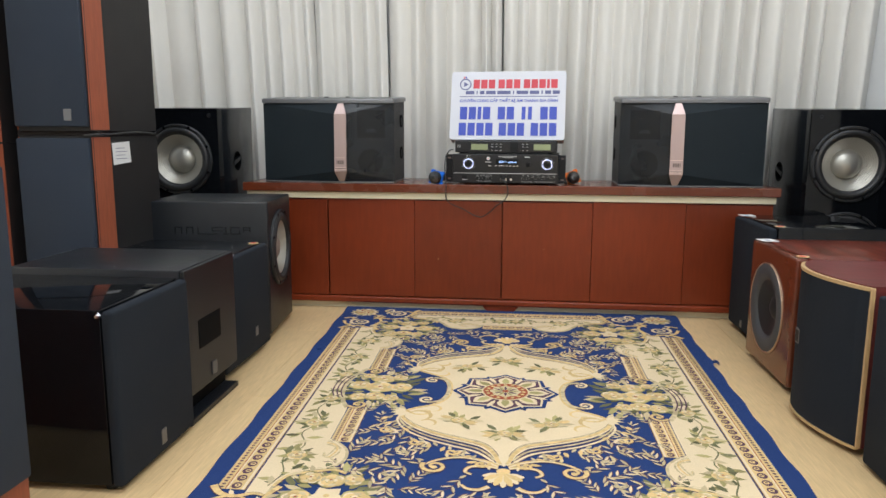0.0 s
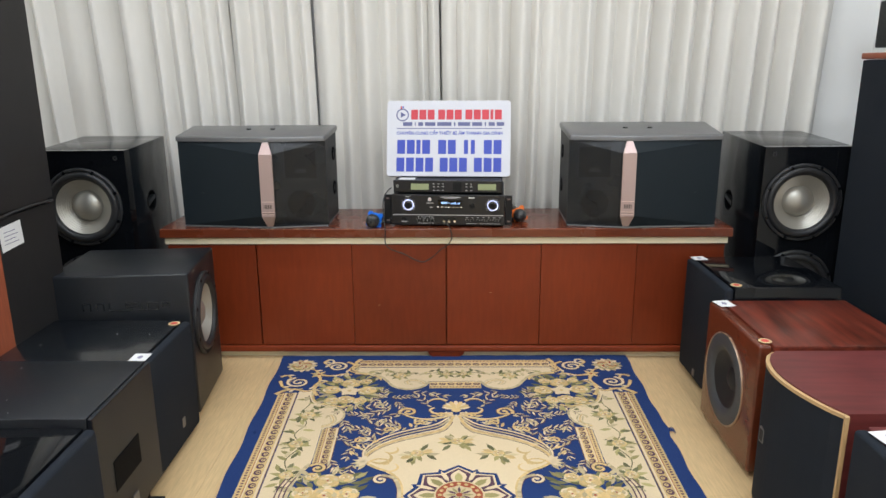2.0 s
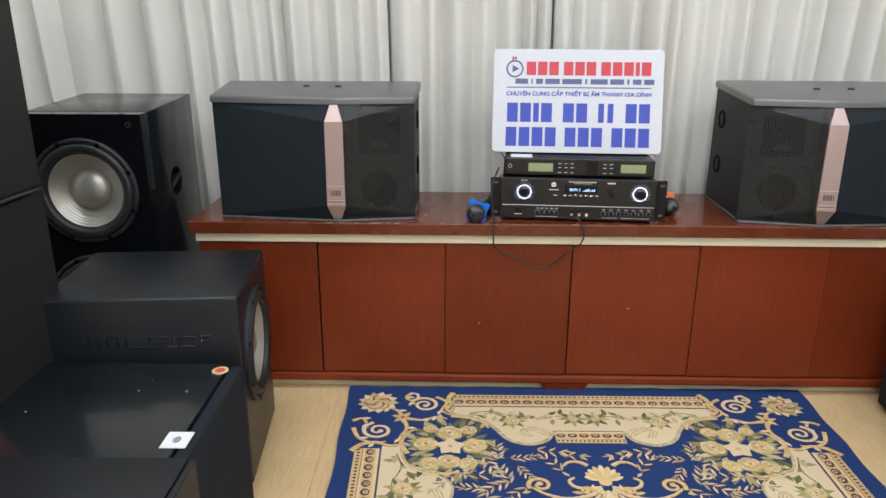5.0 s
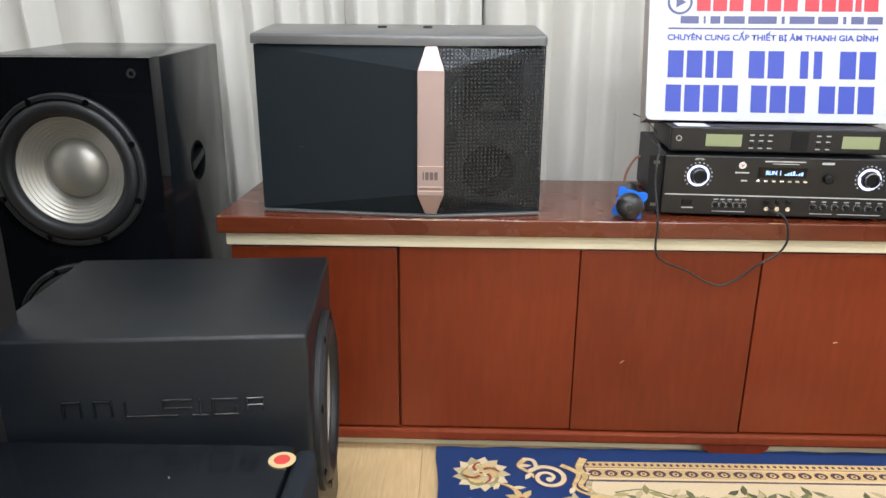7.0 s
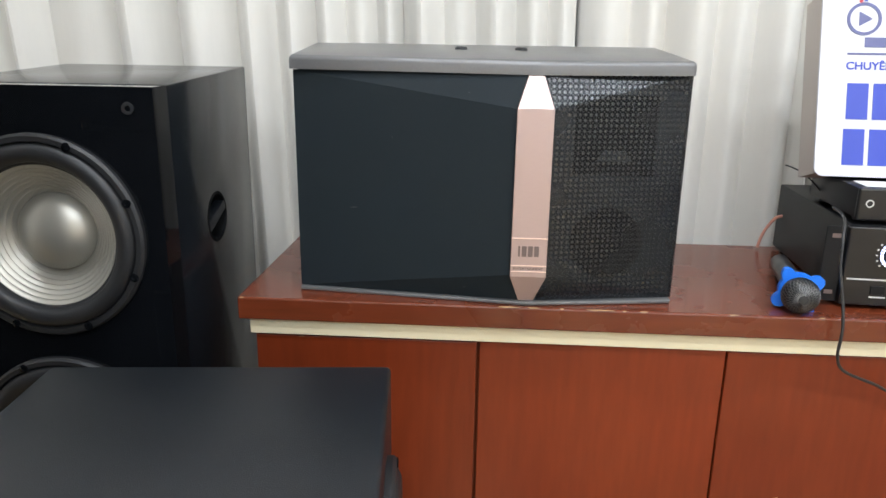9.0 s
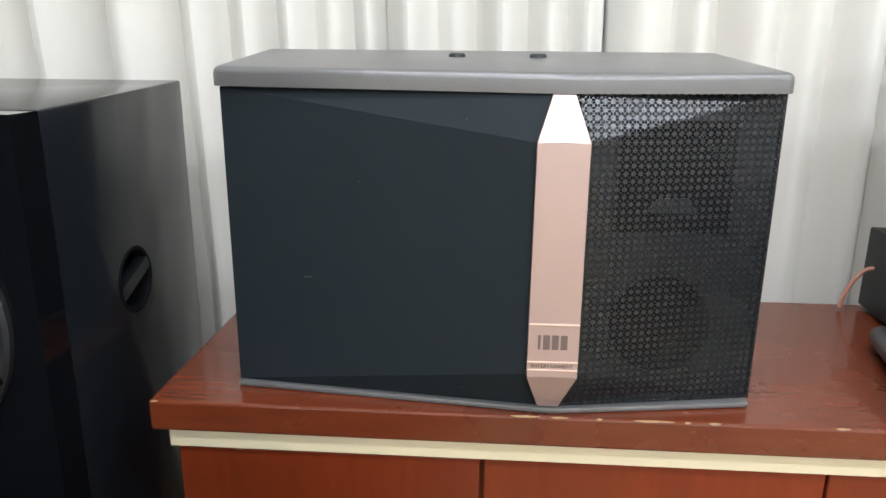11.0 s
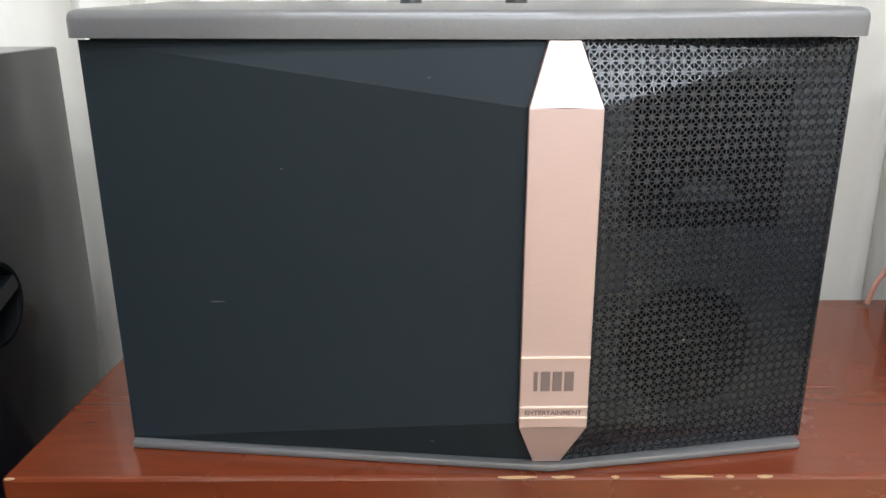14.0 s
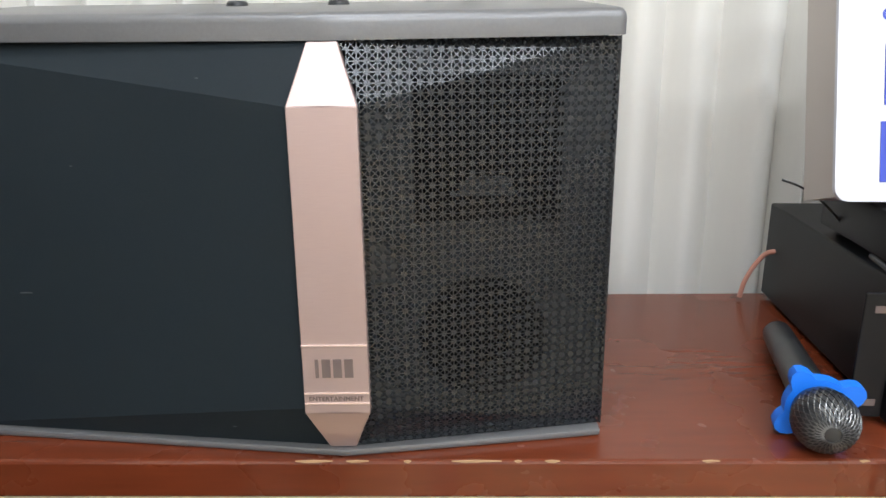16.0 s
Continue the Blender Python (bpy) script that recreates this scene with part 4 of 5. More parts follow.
# ---------- receiver and amplifier ----------
XF.append(Matrix.Translation((-0.047, 2.905, 0)) @ pose(0, 0, 0, 0, 0, -4.6) @ Matrix.Translation((0.049, -2.885, 0)))
am = thing("karaoke_amplifier", (-0.05, 3.0, 0.53), "black rack karaoke amplifier with lit white knob rings", "amplifier")
part("chassis", box(-0.256, 0.159, 2.894, 3.21, 0.536, 0.652, 0.002), M_AMP, am)
part("front_plate", box(-0.262, 0.165, 2.880, 2.893, 0.536, 0.652, 0.0025), M_AMPFRONT, am)
for sx in (-1, 1):
    ex = -0.0485 + sx * 0.2275
    ear = part("rack_ear", box(ex - 0.0135, ex + 0.0135, 2.888, 2.892, 0.538, 0.650, 0.001), M_AMP, am)
    for zz in (0.552, 0.636):
        part("slot", box(ex - 0.005, ex + 0.007, 2.8872, 2.8882, zz - 0.003, zz + 0.003, 0.0), M_ENGRAVE, ear)
part("white_line", box(-0.256, 0.16, 2.8792, 2.8805, 0.5745, 0.5765), M_PRINT, am)
for kx in (-0.196, 0.120):
    knob = part("knob", lathe([(0.015, 0), (0.015, 0.010), (0.0125, 0.014), (0.009, 0.0145), (0.0085, 0.012), (0, 0.012)], (kx, 2.880, 0.613), (0, -1, 0), 36), M_AMP, am, "large black volume knob", smooth=True)
    part("knob_ring", lathe([(0.0125, 0.0142), (0.0145, 0.0125), (0.0132, 0.0148), (0.0125, 0.0142)], (kx, 2.880, 0.613), (0, -1, 0), 36), M_STEEL, knob, smooth=True)
    bm = None
    for k in range(30):
        c1, s1, c2, s2 = (f(2 * math.pi * (k + d) / 30) for d in (0.0, 0.55) for f in (math.cos, math.sin))
        bm = prism([(kx + r * c, 0.613 + r * q) for r, c, q in ((0.0168, c1, s1), (0.0208, c1, s1), (0.0208, c2, s2), (0.0168, c2, s2))], 2.8785, 2.8805, "y", bm=bm)
    part("light_ring", bm, M_LED, am, "glowing white knob ring")
    bm = None
    for k in range(15):
        a = radians(-40 + 260 * k / 14)
        px, pz = kx + 0.0255 * math.cos(a), 0.613 + 0.0255 * math.sin(a)
        bm = box(px - 0.0011, px + 0.0011, 2.8788, 2.8805, pz - 0.0011, pz + 0.0011, bm=bm)
    part("scale_dots", bm, M_PRINT, am)
lettering("MIC VOL", -0.205, 2.8795, 0.6435, 0.018, 0.004, M_PRINT, am)
small_print = [(-0.158 + 0.0132 * k - 0.004, -0.158 + 0.0132 * k + 0.004, 0.5668, 0.5682) for k in range(5)]
small_print += [(0.024 + 0.0205 * k - 0.004, 0.024 + 0.0205 * k + 0.004, 0.5668, 0.5682) for k in range(7)]
small_print += [(-0.163, -0.101, 0.5432, 0.5442), (0.02, 0.062, 0.5432, 0.5442), (0.072, 0.15, 0.5432, 0.5442), (-0.075, 0.0, 0.6425, 0.6445), (-0.06, -0.012, 0.6385, 0.6397)]
small_print += [(-0.222, -0.20, 0.5485, 0.5505), (-0.128, -0.102, 0.6195, 0.622), (0.03, 0.052, 0.6395, 0.6435), (-0.115, -0.104, 0.604, 0.6065)]
for a0, a1, c0, c1 in small_print:
    part("print_bar", box(a0, a1, 2.8788, 2.8805, c0, c1), M_PRINT, am)
for k in range(5):
    part("small_knob", lathe([(0.0042, 0), (0.0042, 0.006), (0.003, 0.007), (0, 0.007)], (-0.158 + 0.0132 * k, 2.880, 0.557), (0, -1, 0), 14), M_AMP, am, smooth=True)
for k in range(7):
    part("small_knob", lathe([(0.0042, 0), (0.0042, 0.006), (0.003, 0.007), (0, 0.007)], (0.024 + 0.0205 * k, 2.880, 0.557), (0, -1, 0), 14), M_AMP, am, smooth=True)
bm = None
for kx in [-0.158 + 0.0132 * k for k in range(5)] + [0.024 + 0.0205 * k for k in range(7)]:
    for j in range(9):
        a = radians(-40 + 260 * j / 8)
        bm = box(kx + 0.0062 * math.cos(a) - 0.0005, kx + 0.0062 * math.cos(a) + 0.0005, 2.8788, 2.8805, 0.557 + 0.0062 * math.sin(a) - 0.0005, 0.557 + 0.0062 * math.sin(a) + 0.0005, bm=bm)
part("scale_dots", bm, M_PRINT, am)
for k in range(7):
    part("button", box(-0.088 + 0.0145 * k, -0.080 + 0.0145 * k, 2.8775, 2.8805, 0.6035, 0.6075, 0.0008), M_STEEL, am)
for k in range(3):
    part("jack", lathe([(0.0045, 0), (0.0045, 0.003), (0.003, 0.003), (0.003, 0.001), (0, 0.001)], (-0.062 + 0.02 * k, 2.880, 0.5515), (0, -1, 0), 18), M_STEEL, am, "steel microphone socket")
    part("small_knob", lathe([(0.0042, 0), (0.0042, 0.005), (0, 0.0055)], (-0.062 + 0.02 * k, 2.880, 0.564), (0, -1, 0), 14), M_AMP, am)
part("dial", lathe([(0.009, 0), (0.009, 0.007), (0.007, 0.009), (0, 0.009)], (0.044, 2.880, 0.612), (0, -1, 0), 28), M_AMP, am, "small black dial", smooth=True)
part("display", box(-0.085, 0.004, 2.8782, 2.8803, 0.612, 0.632), M_GLOSS, am, "dark display window")
lettering("RUN", -0.071, 2.8779, 0.618, 0.02, 0.008, M_BLUELCD, am, "digits")
bm = box(-0.045, -0.0435, 2.8775, 2.8779, 0.618, 0.626)
for k in range(7):
    bm = box(-0.036 + 0.005 * k, -0.033 + 0.005 * k, 2.8775, 2.8779, 0.6175, 0.620 + 0.002 * ((k * 5) % 4), bm=bm)
part("digits", bm, M_BLUELCD, am)
part("round_mark", lathe([(0, 0.0008), (0.0068, 0.0008), (0.0068, 0)], (-0.1155, 2.880, 0.635), (0, -1, 0), 28), M_PAPER, am, "round white and red mark")
part("round_mark", prism([(-0.119, 0.638), (-0.1155, 0.631), (-0.112, 0.638), (-0.1155, 0.635)], 2.8786, 2.8792, "y"), M_STICKRED, am)
part("power_switch", box(-0.222, -0.202, 2.878, 2.8805, 0.5535, 0.5665, 0.001), M_AMP, am)
for fx in (-0.23, 0.13):
    for fy in (2.93, 3.11):
        part("foot", lathe([(0, 0), (0.012, 0), (0.012, 0.0065), (0, 0.0065)], (fx, fy, 0.53), (0, 0, 1), 16), M_RUBBER, am)
XF.pop()

XF.append(Matrix.Translation((-0.047, 2.92, 0)) @ pose(0, 0, 0, 0, 0, -4.6) @ Matrix.Translation((0.049, -2.9, 0)))
rc = thing("wireless_receiver", (-0.05, 3.0, 0.652), "slim black wireless microphone receiver with two green displays", "receiver")
part("chassis", box(-0.25, 0.155, 2.901, 3.08, 0.660, 0.703, 0.002), M_AMP, rc, smooth=True)
part("front_plate", box(-0.252, 0.157, 2.892, 2.9005, 0.658, 0.705, 0.003), M_AMPFRONT, rc)
for dx in (-0.152, 0.099):
    scr = part("display", box(dx - 0.0365 + 0.003, dx + 0.0335, 2.8905, 2.8925, 0.669, 0.692), M_LCD, rc, "grey-green display")
part("centre_plate", box(-0.028, 0.004, 2.8912, 2.8922, 0.662, 0.70), M_AMP, rc)
part("round_mark", lathe([(0.004, 0), (0.004, 0.0008), (0.0055, 0.0008), (0.0055, 0)], (-0.236, 2.892, 0.683), (0, -1, 0), 20), M_PRINT, rc)
for bx in (-0.1, -0.083, -0.066, 0.0225, 0.04):
    for bz in (0.667, 0.681, 0.692):
        part("print_bar", box(bx - 0.004, bx + 0.004, 2.8912, 2.8925, bz - 0.0012, bz + 0.0006), M_PRINT, rc)
for bx in (-0.1, -0.083, 0.0225, 0.04):
    part("button", box(bx - 0.004, bx + 0.004, 2.8895, 2.8922, 0.672, 0.677, 0.001), M_AMP, rc)
part("sticker", box(-0.235, -0.175, 2.915, 2.96, 0.703, 0.704), M_PAPER, rc, "pale sticker on the lid")
for fx in (-0.23, 0.13):
    for fy in (2.93, 3.06):
        part("foot", lathe([(0, 0), (0.01, 0), (0.01, 0.0085), (0, 0.0085)], (fx, fy, 0.6521), (0, 0, 1), 16), M_RUBBER, rc)
XF.pop()


an = thing("antenna_lead", (-0.29, 3.1, 0.655), "thin black aerial lead behind the receiver", "cable")
part("lead", tube([(-0.232, 3.07, 0.668), (-0.25, 3.085, 0.69), (-0.266, 3.097, 0.702), (-0.282, 3.108, 0.708)], 0.0013, 6), M_CABLE, an, smooth=True)


# ---------- microphones ----------
def microphone(tip, tail, ring_mat, label, holder):
    a, b = Vector(tip), Vector(tail)
    ax = (b - a).normalized()
    m = thing("microphone", (a[0], a[1], 0.53), label, "microphone", "microphones on the cabinet")
    part("handle", lathe([(0, 0.045), (0.0205, 0.045), (0.0195, 0.06), (0.0165, 0.09), (0.0155, 0.16), (0.0145, 0.222), (0.012, 0.226), (0, 0.226)], a, ax, 28), M_MICBODY, m, smooth=True)
    head = part("head", lathe([(0, 0.0012)] + [(0.0248 * math.sin(math.pi * k / 20), 0.0255 - 0.0245 * math.cos(math.pi * k / 20)) for k in range(1, 12)] + [(0.022, 0.042), (0.0195, 0.046)], a, ax, 32), M_MICBODY, m, smooth=True)
    wires = None
    u = ax.cross(Vector((0, 0, 1))).normalized()
    v = ax.cross(u)
    for k in range(30):
        for sgn in (1, -1):
            pts = []
            for j in range(9):
                t = 0.25 + 1.65 * j / 8
                ang2 = 2 * math.pi * k / 30 + sgn * 0.5 * t
                rr, hh = 0.0254 * math.sin(t), 0.0255 - 0.0252 * math.cos(t)
                pts.append(a + ax * hh + rr * (u * math.cos(ang2) + v * math.sin(ang2)))
            wires = tube(pts, 0.0005, 3, wires, 1)
    part("mesh", wires, M_MICMESH, head, "woven steel mesh")
    outer, c = [], a + ax * 0.05
    for k in range(48):
        t = 2 * math.pi * k / 48
        outer.append(0.0265 + 0.0115 * max(0.0, math.cos(4 * t)))
    bm = bmesh.new()
    rings = []
    for h, inner in ((-0.007, False), (0.007, False), (0.007, True), (-0.007, True)):
        ring = []
        for k in range(48):
            t = 2 * math.pi * k / 48 + holder
            r = 0.0195 if inner else outer[k]
            ring.append(bm.verts.new(c + ax * h + r * (u * math.cos(t) + v * math.sin(t))))
        rings.append(ring)
    for i in range(4):
        p, q = rings[i], rings[(i + 1) % 4]
        for k in range(48):
            bm.faces.new((p[k], p[(k + 1) % 48], q[(k + 1) % 48], q[k]))
    part("anti_roll_ring", bm, ring_mat, m, "rubber anti-roll ring", smooth=True)
    return m


microphone((-0.334, 2.862, 0.5585), (-0.278, 3.09, 0.549), M_BLUE, "black wireless microphone with a blue rubber ring", 1.0)
microphone((0.234, 2.95, 0.5585), (0.215, 3.17, 0.549), M_ORANGE, "black wireless microphone with an orange rubber ring", 0.4)

# ---------- cables ----------
cb = thing("microphone_cable", (-0.2, 2.87, 0.5), "thin black cable looped over the cabinet's front", "cable")
part("cable", tube([(-0.262, 2.97, 0.668), (-0.272, 2.915, 0.664), (-0.284, 2.885, 0.64), (-0.286, 2.874, 0.60), (-0.281, 2.862, 0.555), (-0.279, 2.855, 0.52), (-0.279, 2.856, 0.48), (-0.262, 2.862, 0.455), (-0.21, 2.87, 0.432), (-0.168, 2.874, 0.408), (-0.135, 2.872, 0.402), (-0.10, 2.868, 0.425), (-0.075, 2.862, 0.45), (-0.046, 2.856, 0.472), (-0.032, 2.853, 0.50), (-0.038, 2.852, 0.535), (-0.05, 2.858, 0.551), (-0.062, 2.87, 0.5515)], 0.0022), M_CABLE, cb, smooth=True)
part("plug", lathe([(0, 0), (0.004, 0), (0.0045, 0.02), (0.003, 0.024), (0, 0.024)], (-0.062, 2.878, 0.5515), (0.25, -1, 0), 14), M_CABLE, cb, smooth=True)
sw = thing("speaker_wire", (-0.3, 3.17, 0.53), "clear-jacketed copper speaker wire behind the amplifier", "cable")
part("wire", tube([(-0.225, 3.21, 0.60), (-0.236, 3.222, 0.594), (-0.247, 3.226, 0.578), (-0.256, 3.229, 0.556), (-0.260, 3.231, 0.534)], 0.003), M_CLEARCABLE, sw, smooth=True)

# ---------- rug ----------
RUG_C, RUG_W, RUG_L = 1.95, 0.652, 0.955


def rug_xy(u, v):
    """From the pattern's square drawing to the floor: the rug is a little wider at its far end."""
    return (-0.018 - 0.006 * v / RUG_L + u * (1 + 0.036 * v / RUG_L), RUG_C + v)


rug = thing("rug", (-0.018, RUG_C, 0), "blue woven rug with cream panels, roses and a central medallion", "rug")
outline = []
for k in range(41):
    outline.append((-RUG_W + 2 * RUG_W * k / 40, RUG_L + 0.002 * math.sin(k * 1.7)))
for k in range(1, 60):
    outline.append((RUG_W + 0.003 * math.sin(k * 0.9) + (0.008 if 17 < k < 20 else 0), RUG_L - 2 * RUG_L * k / 60))
for k in range(41):
    outline.append((RUG_W - 2 * RUG_W * k / 40, -RUG_L))
for k in range(1, 60):
    outline.append((-RUG_W + 0.003 * math.sin(k * 0.7), -RUG_L + 2 * RUG_L * k / 60))
part("ground_weave", prism([rug_xy(*p) for p in outline], 0.0005, 0.008, "z"), M_RUG, rug, "royal blue woven ground")

INK = {"blue": M_RUG, "cream": M_RCREAM, "tan": M_RTAN, "gold": M_RGOLD, "plum": M_RPURPLE, "green": M_RGREEN, "olive": M_ROLIVE, "rust": M_RRUST}
DRAWN = {k: ([], []) for k in INK}


def blob(ink, pts, level, fold=4):
    """One flat woven shape, repeated by the rug's mirror lines (fold 4: both ways; 3: left and right; 2: end to end; 1: once)."""
    verts, faces = DRAWN[ink]
    for su, sv in {1: ((1, 1),), 2: ((1, 1), (1, -1)), 3: ((1, 1), (-1, 1)), 4: ((1, 1), (-1, 1), (1, -1), (-1, -1))}[fold]:
        n = len(verts)
        for u, v in pts:
            x, y = rug_xy(su * u, sv * v)
            verts.append((x, y, 0.0084 + 0.00035 * level + 2.5e-8 * len(faces)))
        ids = list(range(n, n + len(pts)))
        faces.append(ids if su * sv > 0 else ids[::-1])


def both(ink, pts, level):
    """Repeated left and right only by a shape on the long axis: mirrored end to end."""
    blob(ink, pts, level, 2)


def line(ink, pts, width, level, taper=0.0, fold=4, smooth=True):
    pts = [(p[0], p[1], 0) for p in pts]
    q = smooth_line(pts, steps=5) if smooth else [Vector(p) for p in pts]
    left, right = [], []
    for i, p in enumerate(q):
        d = (q[min(i + 1, len(q) - 1)] - q[max(i - 1, 0)]).normalized()
        w = width * 0.5 * (1 - taper * i / (len(q) - 1))
        left.append((p.x - d.y * w, p.y + d.x * w))
        right.append((p.x + d.y * w, p.y - d.x * w))
    for i in range(len(q) - 1):
        blob(ink, [left[i], right[i], right[i + 1], left[i + 1]], level, fold)


def leaf(ink, u, v, ang, length, width, level, fold=4):
    c, s = math.cos(ang), math.sin(ang)
    blob(ink, [(u + c * a * length - s * b * width, v + s * a * length + c * b * width) for a, b in ((0, 0), (0.25, -0.42), (0.55, -0.5), (1, 0), (0.6, 0.5), (0.25, 0.4))], level, fold)


def disc(ink, u, v, r, level, fold=4, n=14, lobes=0, depth=0.0, ry=None, turn=0.0):
    ry = ry or r
    blob(ink, [(u + (1 + depth * math.cos(lobes * 2 * math.pi * k / n + turn)) * r * math.cos(2 * math.pi * k / n), v + (1 + depth * math.cos(lobes * 2 * math.pi * k / n + turn)) * ry * math.sin(2 * math.pi * k / n)) for k in range(n)], level, fold)


def spiral(ink, u, v, r, start, turns, width, level, hand=1):
    pts = []
    n = 14
    for k in range(n + 1):
        t = k / n
        rr = r * (1 - 0.82 * t)
        a = start + hand * turns * 2 * math.pi * t
        pts.append((u + rr * math.cos(a), v + rr * math.sin(a)))
    line("plum", pts, width * 1.5, level - 1, 0.4)
    line(ink, pts, width, level, 0.4)
    disc(ink, pts[-1][0], pts[-1][1], width * 0.7, level)


def spray(u, v, ang, size, ink="tan", pairs=4, fold=4, level=2):
    """A bent stem with slender leaves, shaded plum on one side."""
    c, s = math.cos(ang), math.sin(ang)
    stem = [(u, v), (u + c * size * 0.5 - s * size * 0.08, v + s * size * 0.5 + c * size * 0.08), (u + c * size, v + s * size)]
    line("plum", stem, 0.003, level, 0.5, fold)
    for k in range(pairs):
        t = 0.1 + 0.72 * k / max(1, pairs - 1)
        bend = 0.32 * size * t * (1 - t)
        pu, pv = u + c * size * t - s * bend, v + s * size * t + c * bend
        for sg in (1, -1):
            a = ang + sg * (0.62 + 0.16 * (k % 2))
            ln = size * (0.42 - 0.05 * k / pairs) * (1.0 if sg > 0 else 0.85)
            leaf("plum", pu + 0.002, pv - 0.002, a, ln * 1.02, ln * 0.27, level, fold)
            leaf(ink if (k + sg) % 3 else "cream", pu, pv, a, ln, ln * 0.22, level + 1, fold)
    leaf(ink, u + c * size * 0.92, v + s * size * 0.92, ang, size * 0.34, size * 0.08, level + 1, fold)


def rose(u, v, r, level, main="gold", fold=4, turn=0.0):
    """A full-blown rose: a dark ruffle, rounds of overlapping petals with pale rims and a folded heart."""
    disc("olive", u + 0.06 * r, v - 0.08 * r, r * 1.06, level, fold, 18, 5, 0.08, turn=turn)
    for k in range(6):
        a = turn + 1.047 * k
        disc("cream" if k % 3 == 1 else "gold", u + 0.54 * r * math.cos(a), v + 0.52 * r * math.sin(a), 0.48 * r, level + 1, fold, 10)
        disc("gold" if k % 2 else "tan", u + 0.43 * r * math.cos(a + 0.15), v + 0.41 * r * math.sin(a + 0.15), 0.40 * r, level + 2, fold, 9)
    disc("olive", u, v, 0.46 * r, level + 3, fold, 12)
    for k in range(4):
        a = turn + 0.5 + 1.571 * k
        disc("gold" if k % 2 else "cream", u + 0.22 * r * math.cos(a), v + 0.20 * r * math.sin(a), 0.26 * r, level + 4, fold, 8)
    disc("tan", u, v, 0.2 * r, level + 5, fold, 8)
    disc("rust", u + 0.03 * r, v - 0.04 * r, 0.11 * r, level + 6, fold, 7)


def bouquet(u, v, ru, rv, seed, fold=4):
    rnd = random.Random(seed)
    for k in range(52):
        a = 2 * math.pi * k / 52 + rnd.uniform(-0.15, 0.15)
        f = rnd.uniform(0.55, 1.02)
        leaf(rnd.choice(("green", "green", "olive", "tan")), u + f * ru * math.cos(a), v + f * rv * math.sin(a), a + rnd.uniform(-0.6, 0.6), 0.052, 0.017, 2 + k % 2, fold)
    for k in range(20):
        a = 2 * math.pi * k / 20
        leaf("green" if k % 3 else "olive", u + 0.5 * ru * math.cos(a), v + 0.5 * rv * math.sin(a), a + 0.4, 0.036, 0.016, 4, fold)
    for du, dv, r, ink in ((0.0, 0.55, 0.034, "gold"), (-0.62, 0.05, 0.033, "tan"), (0.62, 0.1, 0.032, "gold"), (0.05, -0.55, 0.030, "tan"), (0.52, -0.62, 0.026, "tan"), (-0.42, -0.62, 0.024, "gold"), (-0.5, 0.68, 0.022, "tan"), (0.5, 0.72, 0.02, "gold")):
        rose(u + du * ru, v + dv * rv, r * 0.98, 5, ink, fold, 3 * du + dv)
    if seed == 4:
        for k in range(5):
            leaf("cream", u, v, 2 * math.pi * k / 5 + 0.3, 0.040, 0.030, 9, fold)
        disc("gold", u, v, 0.007, 10, fold, 8)
    else:
        rose(u, v, 0.040, 6, "gold", fold, 0.8)


def band(a0, b0, a1, b1, across, fold=4):
    """A narrow patterned border from (a0,b0) to (a1,b1), 'across' wide towards the outside, with ovals, dots and edge lines."""
    d = Vector((a1 - a0, b1 - b0))
    n = d.length
    d.normalize()
    o = Vector((across[0], across[1]))
    w = o.length
    o.normalize()

    def at(s, t):
        return (a0 + d.x * s + o.x * t * w, b0 + d.y * s + o.y * t * w)

    def strip(ink, t0, t1, level):
        blob(ink, [at(0, t0), at(n, t0), at(n, t1), at(0, t1)], level, fold)

    strip("gold", 0, 1, 2)
    strip("plum", 0.0, 0.04, 3)
    strip("cream", 0.06, 0.16, 3)
    strip("cream", 0.60, 0.66, 3)
    strip("rust", 0.67, 0.70, 3)
    strip("tan", 0.97, 1.0, 3)
    count = max(2, round(n / (0.5 * w)))
    for k in range(count):
        s = (k + 0.5) * n / count
        h = 0.42 * n / count
        ring = [at(s + h * math.cos(a), 0.39 + 0.17 * math.sin(a)) for a in [2 * math.pi * j / 10 for j in range(10)]]
        blob("plum", ring, 3, fold)
        ring = [at(s + 0.5 * h * math.cos(a), 0.36 + 0.1 * math.sin(a)) for a in [2 * math.pi * j / 8 for j in range(8)]]
        blob("gold", ring, 4, fold)
        ring = [at(s + 0.22 * h * math.cos(a), 0.36 + 0.05 * math.sin(a)) for a in [2 * math.pi * j / 6 for j in range(6)]]
        blob("plum", ring, 5, fold)
    dots = round(n / (0.2 * w))
    for k in range(dots):
        s = (k + 0.5) * n / dots
        h = 0.3 * n / dots
        blob("plum", [at(s + h * math.cos(a), 0.84 + 0.075 * math.sin(a)) for a in [2 * math.pi * j / 6 for j in range(6)]], 4, fold)


# cream side and end panels with gold edges
side = [(0.538, 0.0), (0.462, 0.0), (0.455, 0.05), (0.446, 0.10), (0.424, 0.15), (0.422, 0.20), (0.422, 0.36)]
side_lobe = smooth_line([(p[0], p[1], 0) for p in ((0.422, 0.36), (0.395, 0.385), (0.37, 0.42), (0.366, 0.47), (0.39, 0.505), (0.43, 0.522), (0.468, 0.545), (0.487, 0.59), (0.492, 0.635))])
blob("cream", side + [(p.x, p.y) for p in side_lobe] + [(0.538, 0.635)], 1)
line("tan", [(p.x, p.y) for p in side_lobe], 0.012, 3, 0, 4, False)
line("cream", [(p.x + 0.004, p.y) for p in side_lobe], 0.005, 4, 0, 4, False)
